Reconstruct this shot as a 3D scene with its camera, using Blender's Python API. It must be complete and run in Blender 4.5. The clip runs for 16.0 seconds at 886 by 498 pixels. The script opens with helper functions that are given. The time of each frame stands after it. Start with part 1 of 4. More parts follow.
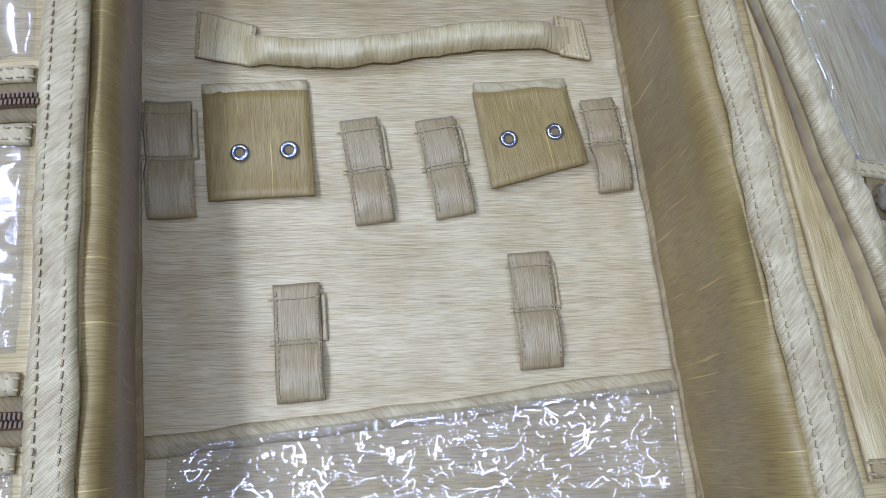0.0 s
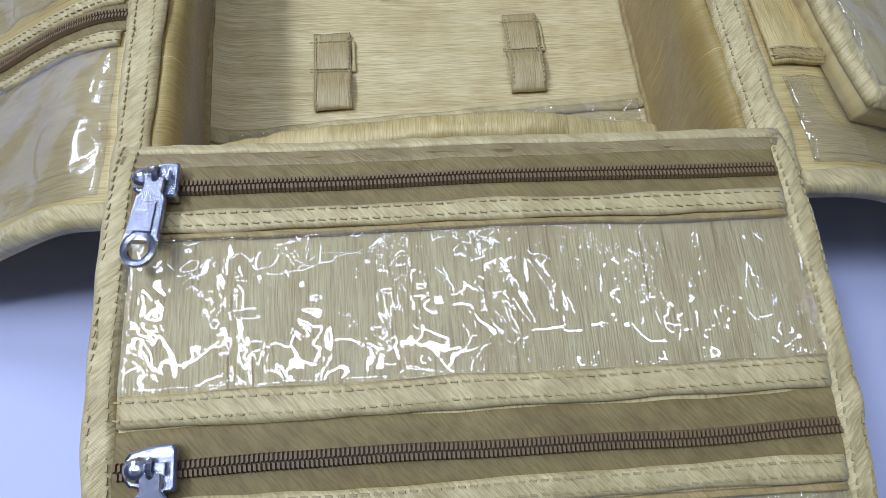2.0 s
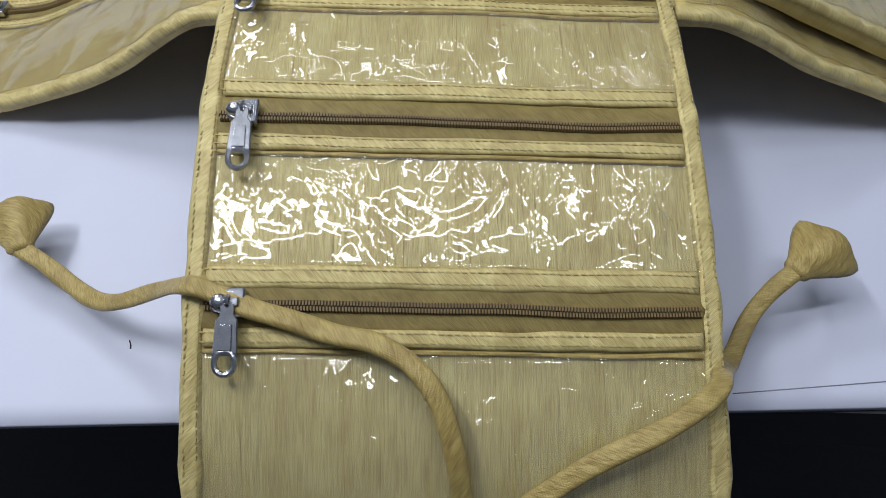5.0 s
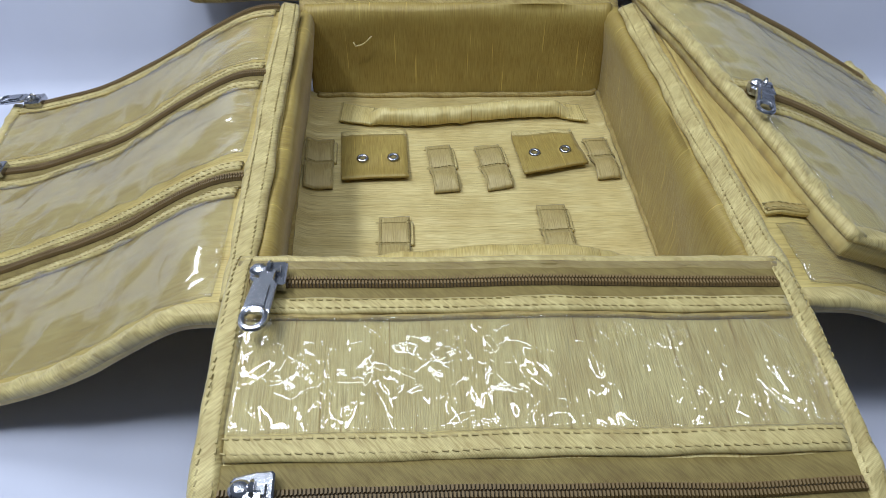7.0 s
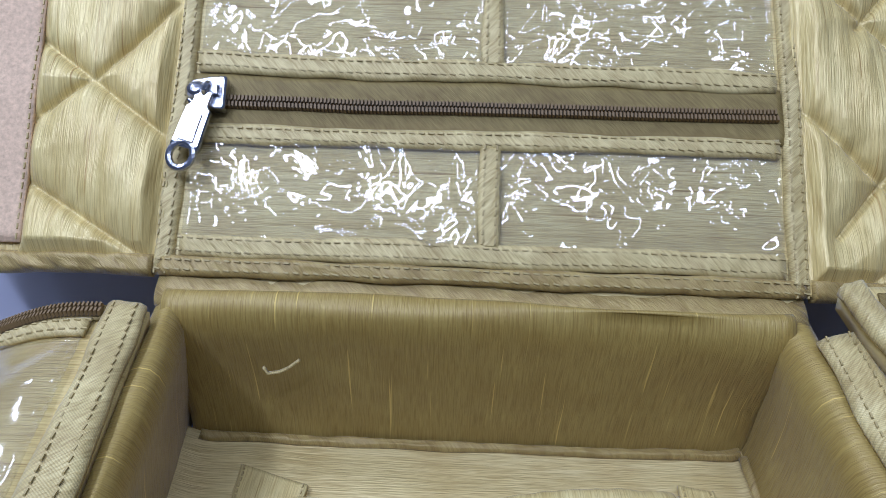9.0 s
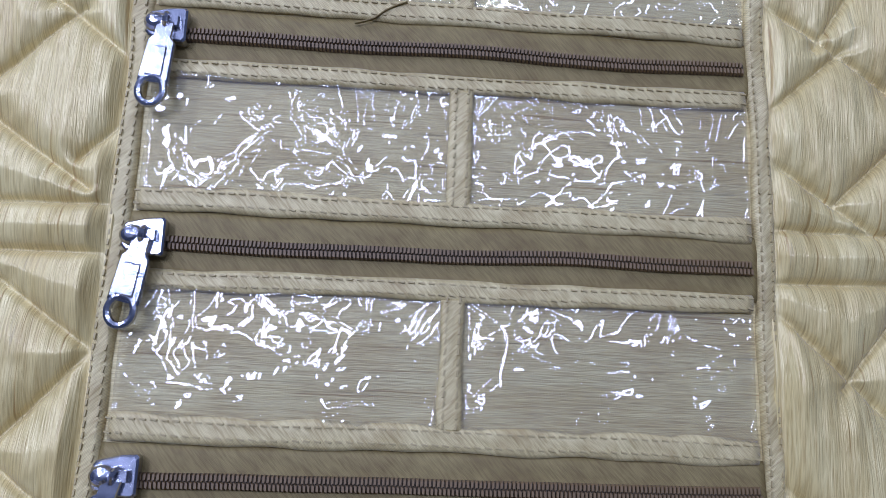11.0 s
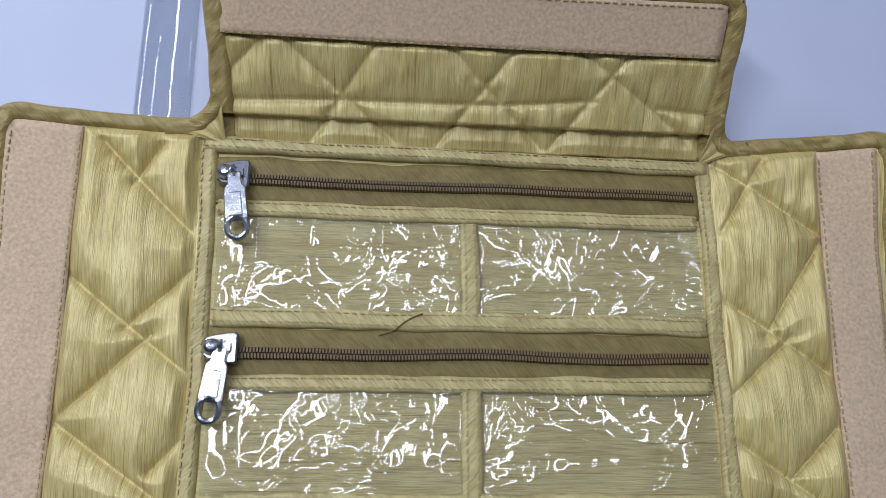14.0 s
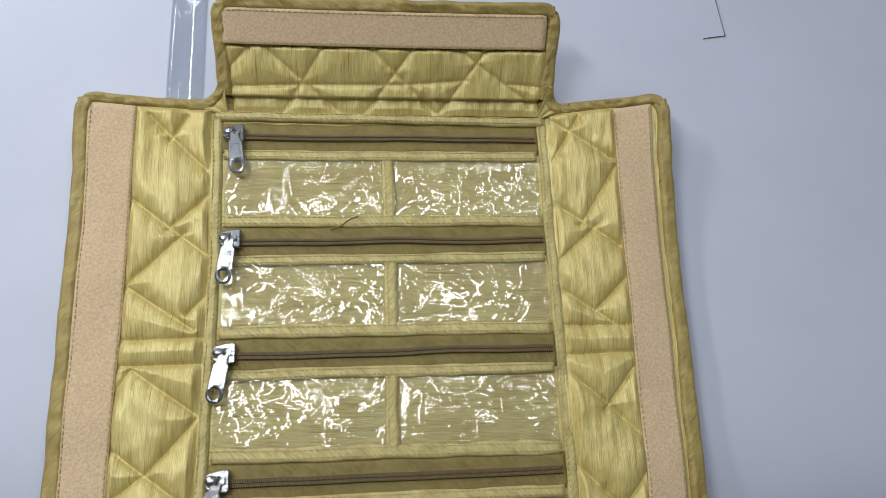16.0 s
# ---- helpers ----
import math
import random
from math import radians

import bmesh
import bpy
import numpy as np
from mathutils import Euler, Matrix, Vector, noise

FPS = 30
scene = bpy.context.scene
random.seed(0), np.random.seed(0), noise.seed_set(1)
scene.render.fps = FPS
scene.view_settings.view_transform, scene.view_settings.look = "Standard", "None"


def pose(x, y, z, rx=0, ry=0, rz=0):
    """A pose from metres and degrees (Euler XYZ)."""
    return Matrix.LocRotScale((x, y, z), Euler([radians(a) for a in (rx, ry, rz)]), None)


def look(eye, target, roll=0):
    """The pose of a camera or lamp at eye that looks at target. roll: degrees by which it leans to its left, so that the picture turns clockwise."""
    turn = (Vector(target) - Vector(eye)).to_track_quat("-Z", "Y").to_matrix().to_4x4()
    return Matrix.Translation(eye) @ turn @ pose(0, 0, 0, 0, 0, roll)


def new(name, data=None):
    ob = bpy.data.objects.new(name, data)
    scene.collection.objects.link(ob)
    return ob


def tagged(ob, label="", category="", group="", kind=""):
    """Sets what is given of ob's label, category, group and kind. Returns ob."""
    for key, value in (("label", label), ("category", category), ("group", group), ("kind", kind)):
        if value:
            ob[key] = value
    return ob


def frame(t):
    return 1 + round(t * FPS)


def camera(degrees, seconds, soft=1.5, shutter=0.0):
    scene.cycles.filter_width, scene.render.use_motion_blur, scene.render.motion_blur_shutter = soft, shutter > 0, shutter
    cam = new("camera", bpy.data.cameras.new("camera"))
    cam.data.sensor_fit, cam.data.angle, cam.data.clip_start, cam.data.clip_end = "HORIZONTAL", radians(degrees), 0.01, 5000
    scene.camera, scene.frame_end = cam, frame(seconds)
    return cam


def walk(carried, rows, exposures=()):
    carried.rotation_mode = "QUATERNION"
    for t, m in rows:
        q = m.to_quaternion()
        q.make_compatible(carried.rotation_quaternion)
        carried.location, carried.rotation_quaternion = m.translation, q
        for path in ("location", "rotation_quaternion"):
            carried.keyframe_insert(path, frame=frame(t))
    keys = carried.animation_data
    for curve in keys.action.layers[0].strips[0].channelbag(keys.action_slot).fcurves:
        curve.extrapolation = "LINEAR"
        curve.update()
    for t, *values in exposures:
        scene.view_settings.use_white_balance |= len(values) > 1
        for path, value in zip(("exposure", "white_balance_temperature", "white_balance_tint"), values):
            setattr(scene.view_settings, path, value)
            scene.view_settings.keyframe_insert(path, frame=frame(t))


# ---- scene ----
cam = camera(60.5, 16.0, 0.75)
PATH = [
    (0, (-0.013, -0.008, 0.295), (0.197, 0.531, -1.619), 19.0),
    (0.5, (0.023, -0.028, 0.29), (0.162, 0.63, -1.594), 10.1),
    (1, (0.021, -0.085, 0.29), (0.093, 0.705, -1.546), 4.4),
    (1.5, (0.012, -0.14, 0.293), (0.055, 0.69, -1.526), 2.3),
    (2, (0.003, -0.192, 0.296), (0.052, 0.666, -1.509), 1.4),
    (2.5, (0.021, -0.214, 0.31), (0.063, 0.637, -1.5), 0.2),
    (3, (0.039, -0.248, 0.319), (0.037, 0.6, -1.492), -1.3),
    (3.5, (0.03, -0.295, 0.328), (0.006, 0.614, -1.453), -1.4),
    (3.7, (0.023, -0.311, 0.33), (-0.005, 0.629, -1.435), -1.5),
    (5.8, (0.03, -0.398, 0.306), (-0.049, 0.915, -1.201), -0.8),
    (6, (0.031, -0.387, 0.302), (-0.053, 0.97, -1.165), -1.1),
    (6.5, (0.013, -0.33, 0.302), (-0.035, 1.08, -1.117), -0.9),
    (7, (-0.014, -0.267, 0.299), (0.001, 1.175, -1.088), -0.0),
    (7.5, (-0.025, -0.197, 0.277), (0.031, 1.28, -1.071), 0.9),
    (8, (-0.014, -0.107, 0.246), (-0.033, 1.428, -1.036), 0.7),
    (8.2, (-0.01, -0.072, 0.238), (-0.055, 1.478, -1.025), 0.8),
    (10.3, (-0.01, 0.1, 0.266), (0.086, 1.588, -1.067), 5.9),
    (10.5, (-0.011, 0.109, 0.278), (0.099, 1.62, -1.027), 6.1),
    (11, (-0.016, 0.127, 0.311), (0.107, 1.647, -0.984), 6.2),
    (11.5, (-0.019, 0.148, 0.329), (0.115, 1.698, -0.928), 6.2),
    (12, (-0.02, 0.168, 0.352), (0.127, 1.73, -0.889), 6.1),
    (12.5, (-0.023, 0.179, 0.366), (0.137, 1.755, -0.854), 6.0),
    (13, (-0.024, 0.188, 0.377), (0.147, 1.796, -0.8), 5.8),
    (13.5, (-0.034, 0.181, 0.387), (0.126, 1.813, -0.758), 5.2),
    (14, (-0.033, 0.143, 0.401), (0.122, 1.778, -0.741), 5.0),
    (14.5, (-0.022, 0.099, 0.411), (0.13, 1.749, -0.708), 4.8),
    (15, (-0.017, 0.055, 0.434), (0.145, 1.734, -0.64), 4.6),
    (15.5, (-0.014, 0.012, 0.445), (0.156, 1.7, -0.614), 4.5),
    (16, (-0.01, -0.036, 0.445), (0.183, 1.643, -0.625), 3.3),
]
EXPOSURES = [
    (0.0, -0.1, 4350, 31), (1.0, -0.1, 4350, 30), (2.0, -0.1, 4800, 21), (3.0, -0.1, 5150, 17), (3.7, -0.1, 5500, 11),
    (5.8, 0.0, 5800, 8), (7.0, 0.0, 5450, 7), (8.2, 0.0, 5050, 11), (10.3, -0.3, 4500, 32), (11.0, -0.35, 4500, 32),
    (12.0, -0.65, 4450, 32), (12.7, -0.6, 4550, 29), (13.5, -0.56, 4950, 20), (14.5, -0.46, 5450, 8), (16.0, -0.36, 5950, 4),
]
walk(cam, [(t, look(eye, target, roll)) for t, eye, target, roll in PATH], EXPOSURES)

# ---- world and lights ----
world = bpy.data.worlds.new("room_light")
scene.world = world
world.use_nodes = True
wnt = world.node_tree
wtc = wnt.nodes.new("ShaderNodeTexCoord")
wsep = wnt.nodes.new("ShaderNodeSeparateXYZ")
wramp = wnt.nodes.new("ShaderNodeValToRGB")
for wel, (wp, wc) in zip((*wramp.color_ramp.elements, wramp.color_ramp.elements.new(0.5)), ((0.30, (0.05, 0.055, 0.06, 1)), (0.55, (0.14, 0.155, 0.175, 1)), (1.0, (0.46, 0.50, 0.57, 1)))):
    wel.position, wel.color = wp, wc
wmap = wnt.nodes.new("ShaderNodeMapRange")
wmap.inputs["From Min"].default_value = -1.0
wnt.links.new(wtc.outputs["Generated"], wsep.inputs[0])
wnt.links.new(wsep.outputs["Z"], wmap.inputs["Value"])
wnt.links.new(wmap.outputs[0], wramp.inputs[0])
wnt.links.new(wramp.outputs[0], wnt.nodes["Background"].inputs[0])
wnt.nodes["Background"].inputs[1].default_value = 0.38


def area_lamp(name, eye, target, w, h, watts, colour=(1, 0.97, 0.93)):
    data = bpy.data.lights.new(name, "AREA")
    data.shape, data.size, data.size_y = "RECTANGLE", w, h
    data.energy, data.color = watts, colour
    ob = new(name, data)
    ob.matrix_world = look(eye, target)
    return ob


area_lamp("ceiling_tube", (-0.48, -0.12, 1.05), (0, 0.05, 0), 0.45, 0.075, 6.2)
area_lamp("ceiling_tube", (-0.60, 0.50, 0.95), (0, 0.1, 0), 0.45, 0.075, 4.4)
area_lamp("ceiling_tube", (0.05, -0.22, 1.30), (0, 0.0, 0), 0.90, 0.045, 5.2)
area_lamp("ceiling_tube", (0.30, 0.25, 1.40), (0, 0.1, 0), 0.30, 0.05, 1.4)
area_lamp("ceiling_tube", (-0.10, 0.62, 1.40), (0, 0.1, 0.1), 0.60, 0.05, 1.0)


# ---- materials ----
def nodes_of(name):
    m = bpy.data.materials.new(name)
    m.use_nodes = True
    nt = m.node_tree
    return m, nt, nt.nodes["Principled BSDF"]


def put(nt, kind, **kw):
    n = nt.nodes.new(kind)
    for k, v in kw.items():
        n.inputs[k].default_value = v
    return n


def noise_tex(nt, scale, detail=3.0, rough=0.55, stretch=(1, 1, 1), uv=True, dist=0.0, turn=0.0):
    tc = nt.nodes.new("ShaderNodeTexCoord")
    mp = nt.nodes.new("ShaderNodeMapping")
    mp.inputs["Scale"].default_value = stretch
    src = tc.outputs["UV" if uv else "Object"]
    if turn:
        rt = nt.nodes.new("ShaderNodeMapping")
        rt.inputs["Rotation"].default_value = (0, 0, radians(turn))
        nt.links.new(src, rt.inputs["Vector"])
        src = rt.outputs[0]
    nt.links.new(src, mp.inputs["Vector"])
    n = put(nt, "ShaderNodeTexNoise", Scale=scale, Detail=detail, Roughness=rough, Distortion=dist)
    nt.links.new(mp.outputs[0], n.inputs["Vector"])
    return n.outputs["Fac"]


def ramp(nt, fac, stops):
    r = nt.nodes.new("ShaderNodeValToRGB")
    e = r.color_ramp.elements
    while len(e) < len(stops):
        e.new(0.5)
    for el, (p, c) in zip(e, stops):
        el.position, el.color = p, (*c, 1) if len(c) == 3 else c
    nt.links.new(fac, r.inputs[0])
    return r.outputs[0]


def mixed(nt, a, b, fac, mode="MULTIPLY"):
    m = nt.nodes.new("ShaderNodeMix")
    m.data_type, m.blend_type = "RGBA", mode
    if isinstance(fac, float):
        m.inputs[0].default_value = fac
    else:
        nt.links.new(fac, m.inputs[0])
    for i, s in ((6, a), (7, b)):
        if isinstance(s, tuple):
            m.inputs[i].default_value = (*s, 1)
        else:
            nt.links.new(s, m.inputs[i])
    return m.outputs[2]


def bump(nt, bsdf, fac, strength, dist, prior=None):
    b = put(nt, "ShaderNodeBump", Strength=strength, Distance=dist)
    nt.links.new(fac, b.inputs["Height"])
    if prior:
        nt.links.new(prior, b.inputs["Normal"])
    nt.links.new(b.outputs[0], bsdf.inputs["Normal"])
    return b.outputs[0]


def silk(name, base, rough=0.42, metal=0.25, streak=0.5, crease=0.0, slubs=0.0):
    """Slub silk: threads run along the sheet's v direction, with thicker darker slubs among them."""
    m, nt, p = nodes_of(name)
    fine = noise_tex(nt, 1.0, 2.0, 0.6, (2300, 85, 1))
    slub = noise_tex(nt, 1.0, 4.0, 0.6, (420, 26, 1))
    long = noise_tex(nt, 1.0, 1.0, 0.5, (760, 17, 1), dist=0.15)
    broad = noise_tex(nt, 1.0, 3.0, 0.6, (120, 5, 1))
    blot = noise_tex(nt, 38.0, 3.0)
    dark = max(0.0, min(1.0, streak))
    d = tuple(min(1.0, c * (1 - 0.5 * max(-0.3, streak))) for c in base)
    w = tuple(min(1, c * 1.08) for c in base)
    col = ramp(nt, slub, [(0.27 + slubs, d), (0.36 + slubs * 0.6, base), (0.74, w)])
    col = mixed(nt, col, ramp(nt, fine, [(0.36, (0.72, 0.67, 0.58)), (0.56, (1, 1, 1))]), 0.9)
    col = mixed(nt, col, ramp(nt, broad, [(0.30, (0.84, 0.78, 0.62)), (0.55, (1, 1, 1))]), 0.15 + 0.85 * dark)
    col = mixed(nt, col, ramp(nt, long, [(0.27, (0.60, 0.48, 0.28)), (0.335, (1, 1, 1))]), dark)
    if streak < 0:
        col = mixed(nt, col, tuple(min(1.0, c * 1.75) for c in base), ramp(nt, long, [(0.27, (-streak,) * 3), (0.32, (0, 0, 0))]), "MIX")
    col = mixed(nt, col, ramp(nt, blot, [(0.32, (0.80, 0.74, 0.62)), (0.62, (1, 1, 1))]), 0.7)
    nt.links.new(col, p.inputs["Base Color"])
    p.inputs["Roughness"].default_value = rough
    p.inputs["Metallic"].default_value = metal
    p.inputs["Sheen Weight"].default_value = 0.15
    p.inputs["Sheen Roughness"].default_value = 0.4
    n = bump(nt, p, fine, 0.7, 0.0003)
    n = bump(nt, p, slub, 0.7, 0.0006, n)
    if crease:
        n = bump(nt, p, noise_tex(nt, 1.0, 3.0, 0.6, (150, 14, 1), dist=0.9), crease, 0.003, n)
    return m


def twill(name, base, rough=0.5, metal=0.15, scale=4600.0, gather=0.6, fuzz=0.15):
    m, nt, p = nodes_of(name)
    tc = nt.nodes.new("ShaderNodeTexCoord")
    wv = put(nt, "ShaderNodeTexWave", Scale=scale / 6.3, Distortion=0.6, Detail=1.0)
    wv.bands_direction = "DIAGONAL"
    nt.links.new(tc.outputs["UV"], wv.inputs["Vector"])
    thread = noise_tex(nt, 1.0, 2.0, 0.6, (1600, 170, 1), turn=48)
    blot = noise_tex(nt, 70.0, 4.0)
    col = ramp(nt, wv.outputs["Fac"], [(0.0, tuple(c * 0.84 for c in base)), (1.0, base)])
    col = mixed(nt, col, ramp(nt, thread, [(0.36, (0.70, 0.65, 0.55)), (0.58, (1, 1, 1))]), 0.85)
    col = mixed(nt, col, ramp(nt, blot, [(0.3, (0.70, 0.65, 0.56)), (0.68, (1, 1, 1))]), 0.9)
    nt.links.new(col, p.inputs["Base Color"])
    p.inputs["Roughness"].default_value, p.inputs["Metallic"].default_value = rough, metal
    p.inputs["Sheen Weight"].default_value = fuzz
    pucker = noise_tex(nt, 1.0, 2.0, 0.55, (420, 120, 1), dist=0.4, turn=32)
    # Hollows of the puckers are tinted darker, putting fold shade into the colour.
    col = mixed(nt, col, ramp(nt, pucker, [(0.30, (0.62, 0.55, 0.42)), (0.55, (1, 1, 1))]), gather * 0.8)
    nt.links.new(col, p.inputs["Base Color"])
    n = bump(nt, p, wv.outputs["Fac"], 0.25, 0.0002)
    n = bump(nt, p, thread, 0.6, 0.0004, n)
    n = bump(nt, p, pucker, gather, 0.0011, n)
    bump(nt, p, blot, 0.35, 0.0012, n)
    return m


def plain(name, base, rough, metal=0.0, vary=0.15, scale=120.0, relief=0.2, depth=0.0004):
    m, nt, p = nodes_of(name)
    f = noise_tex(nt, scale, 4.0, uv=False)
    col = ramp(nt, f, [(0.3, tuple(c * (1 - vary) for c in base)), (0.7, base)])
    nt.links.new(col, p.inputs["Base Color"])
    p.inputs["Roughness"].default_value, p.inputs["Metallic"].default_value = rough, metal
    bump(nt, p, f, relief, depth)
    return m


def clear_film(name, tint=(0.97, 0.97, 0.95), wrinkle=0.6, haze=0.05, gloss=0.022):
    """Thin clear vinyl: lets light straight through, mirrors by Fresnel, with creases."""
    m, nt, p = nodes_of(name)
    nt.nodes.remove(p)
    out = nt.nodes["Material Output"]
    tr = nt.nodes.new("ShaderNodeBsdfTransparent")
    tr.inputs[0].default_value = (*tint, 1)
    gl = nt.nodes.new("ShaderNodeBsdfGlossy")
    gl.inputs["Roughness"].default_value = gloss
    fr = put(nt, "ShaderNodeLayerWeight", Blend=0.5)
    pw = nt.nodes.new("ShaderNodeMath")
    pw.operation = "POWER"
    pw.inputs[1].default_value = 4.0
    nt.links.new(fr.outputs["Facing"], pw.inputs[0])
    ad = nt.nodes.new("ShaderNodeMath")
    ad.operation = "MULTIPLY_ADD"
    ad.inputs[1].default_value, ad.inputs[2].default_value = 0.42, 0.09
    nt.links.new(pw.outputs[0], ad.inputs[0])
    mx = nt.nodes.new("ShaderNodeMixShader")
    nt.links.new(ad.outputs[0], mx.inputs[0])
    veil = nt.nodes.new("ShaderNodeBsdfDiffuse")
    veil.inputs[0].default_value = (0.85, 0.87, 0.90, 1)
    thin = nt.nodes.new("ShaderNodeMixShader")
    thin.inputs[0].default_value = haze
    nt.links.new(tr.outputs[0], thin.inputs[1])
    nt.links.new(veil.outputs[0], thin.inputs[2])
    nt.links.new(thin.outputs[0], mx.inputs[1])
    nt.links.new(gl.outputs[0], mx.inputs[2])
    nt.links.new(mx.outputs[0], out.inputs[0])
    def maths(op, x, y=None, z=None):
        k = nt.nodes.new("ShaderNodeMath")
        k.operation, k.use_clamp = op, op == "MULTIPLY_ADD"
        for i, v in enumerate((x, y, z)):
            if isinstance(v, float):
                k.inputs[i].default_value = v
            elif v is not None:
                nt.links.new(v, k.inputs[i])
        return k.outputs[0]

    def folds(scale, stretch, turn, width, dist):
        """Thin winding folds where a noise crosses its middle, broken up by a slower noise."""
        f = noise_tex(nt, scale, 1.5, 0.5, stretch, dist=dist, turn=turn)
        line = maths("MULTIPLY_ADD", maths("ABSOLUTE", maths("SUBTRACT", f, 0.5)), -1.0 / width, 1.0)
        line = maths("MULTIPLY", line, line)
        gate = maths("MULTIPLY_ADD", noise_tex(nt, scale * 0.9, 1.0, 0.5, (1, 1, 1), turn=turn + 40), 5.0, -2.45)
        return maths("MULTIPLY", line, gate)

    slack = noise_tex(nt, 30.0, 1.0, 0.45, (1, 0.55, 1), dist=1.2)
    ripple = noise_tex(nt, 120.0, 1.0, 0.5, (1, 0.6, 1), dist=0.7, turn=25)
    prior = None
    for fac, strength, depth in ((slack, wrinkle, 0.0080), (ripple, wrinkle * 0.5, 0.0020),
                                 (folds(32.0, (1, 0.5, 1), 20, 0.060, 0.8), wrinkle, 0.0022), (folds(48.0, (1, 0.7, 1), -35, 0.08, 1.2), wrinkle * 0.8, 0.0016)):
        b2 = put(nt, "ShaderNodeBump", Strength=min(1.0, strength), Distance=depth)
        nt.links.new(fac, b2.inputs["Height"])
        if prior:
            nt.links.new(prior.outputs[0], b2.inputs["Normal"])
        prior = b2
    for n in (gl, fr):
        nt.links.new(b2.outputs[0], n.inputs["Normal"])
    return m


GOLD = (0.66, 0.565, 0.245)
silk_gold = silk("gold_slub_silk", GOLD, rough=0.5, metal=0.08, streak=0.8)
silk_flap = silk("gold_flap_silk", (0.57, 0.46, 0.165), rough=0.45, metal=0.12, streak=0.6)
silk_floor = silk("gold_lining_silk", (0.64, 0.535, 0.235), rough=0.45, metal=0.12, streak=0.27, crease=0.35)
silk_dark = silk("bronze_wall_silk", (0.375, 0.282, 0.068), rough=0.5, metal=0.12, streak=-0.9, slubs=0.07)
silk_quilt = silk("gold_quilted_silk", (0.67, 0.56, 0.22), rough=0.40, metal=0.12, streak=0.75)
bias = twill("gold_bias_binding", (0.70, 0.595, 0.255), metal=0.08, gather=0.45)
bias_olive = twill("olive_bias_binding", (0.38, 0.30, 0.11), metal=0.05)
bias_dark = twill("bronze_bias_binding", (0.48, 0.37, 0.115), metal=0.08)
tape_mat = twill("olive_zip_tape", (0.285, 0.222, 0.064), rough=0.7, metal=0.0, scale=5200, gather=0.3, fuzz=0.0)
coil_mat = plain("brown_nylon_coil", (0.185, 0.120, 0.042), 0.6)
coil_core = plain("dark_coil_core", (0.08, 0.055, 0.022), 0.7)
chrome = plain("nickel_plating", (0.50, 0.50, 0.53), 0.24, 1.0, 0.2, 260, 0.2, 0.0007)
velcro_mat = plain("peach_hook_tape", (0.69, 0.50, 0.31), 0.9, 0.0, 0.30, 700, 0.4, 0.0007)
thread_mat = plain("gold_thread", (0.42, 0.335, 0.13), 0.6)
loop_mat = silk("olive_loop_silk", (0.45, 0.365, 0.15), rough=0.5, metal=0.1, streak=0.4)
film = clear_film("clear_vinyl", wrinkle=0.72, haze=0.018)
film_flap = clear_film("clear_vinyl_smooth", wrinkle=0.25, haze=0.012, gloss=0.11)
film_tray = clear_film("clear_vinyl_tray", wrinkle=0.8, haze=0.015)
paper = plain("white_paper", (0.53, 0.54, 0.645), 0.6, 0.0, 0.05, 14, 0.15, 0.002)
paper_edge = plain("shadowed_paper_edge", (0.26, 0.27, 0.31), 0.8)
dark_mat = plain("dark_floor_finish", (0.03, 0.03, 0.035), 0.6)
dark_hole = plain("dark_gap", (0.02, 0.018, 0.015), 0.9)
tape_clear = clear_film("clear_packing_tape", (0.93, 0.94, 0.95), 0.08, 0.0)


# ---- mesh helpers ----
def mesh_object(name, verts, faces, mat, parent=None, uvs=None, smooth=True, label=""):
    me = bpy.data.meshes.new(name)
    me.from_pydata([tuple(v) for v in verts], [], faces)
    if uvs is not None:
        lay = me.uv_layers.new(name="UVMap")
        idx = np.empty(len(me.loops), dtype=np.int32)
        me.loops.foreach_get("vertex_index", idx)
        lay.data.foreach_set("uv", np.asarray(uvs, dtype=np.float32)[idx].ravel())
    me.materials.append(mat)
    if smooth:
        me.polygons.foreach_set("use_smooth", [True] * len(me.polygons))
    ob = new(name, me)
    if parent is not None:
        ob.parent = parent
    if label:
        tagged(ob, label)
    return ob


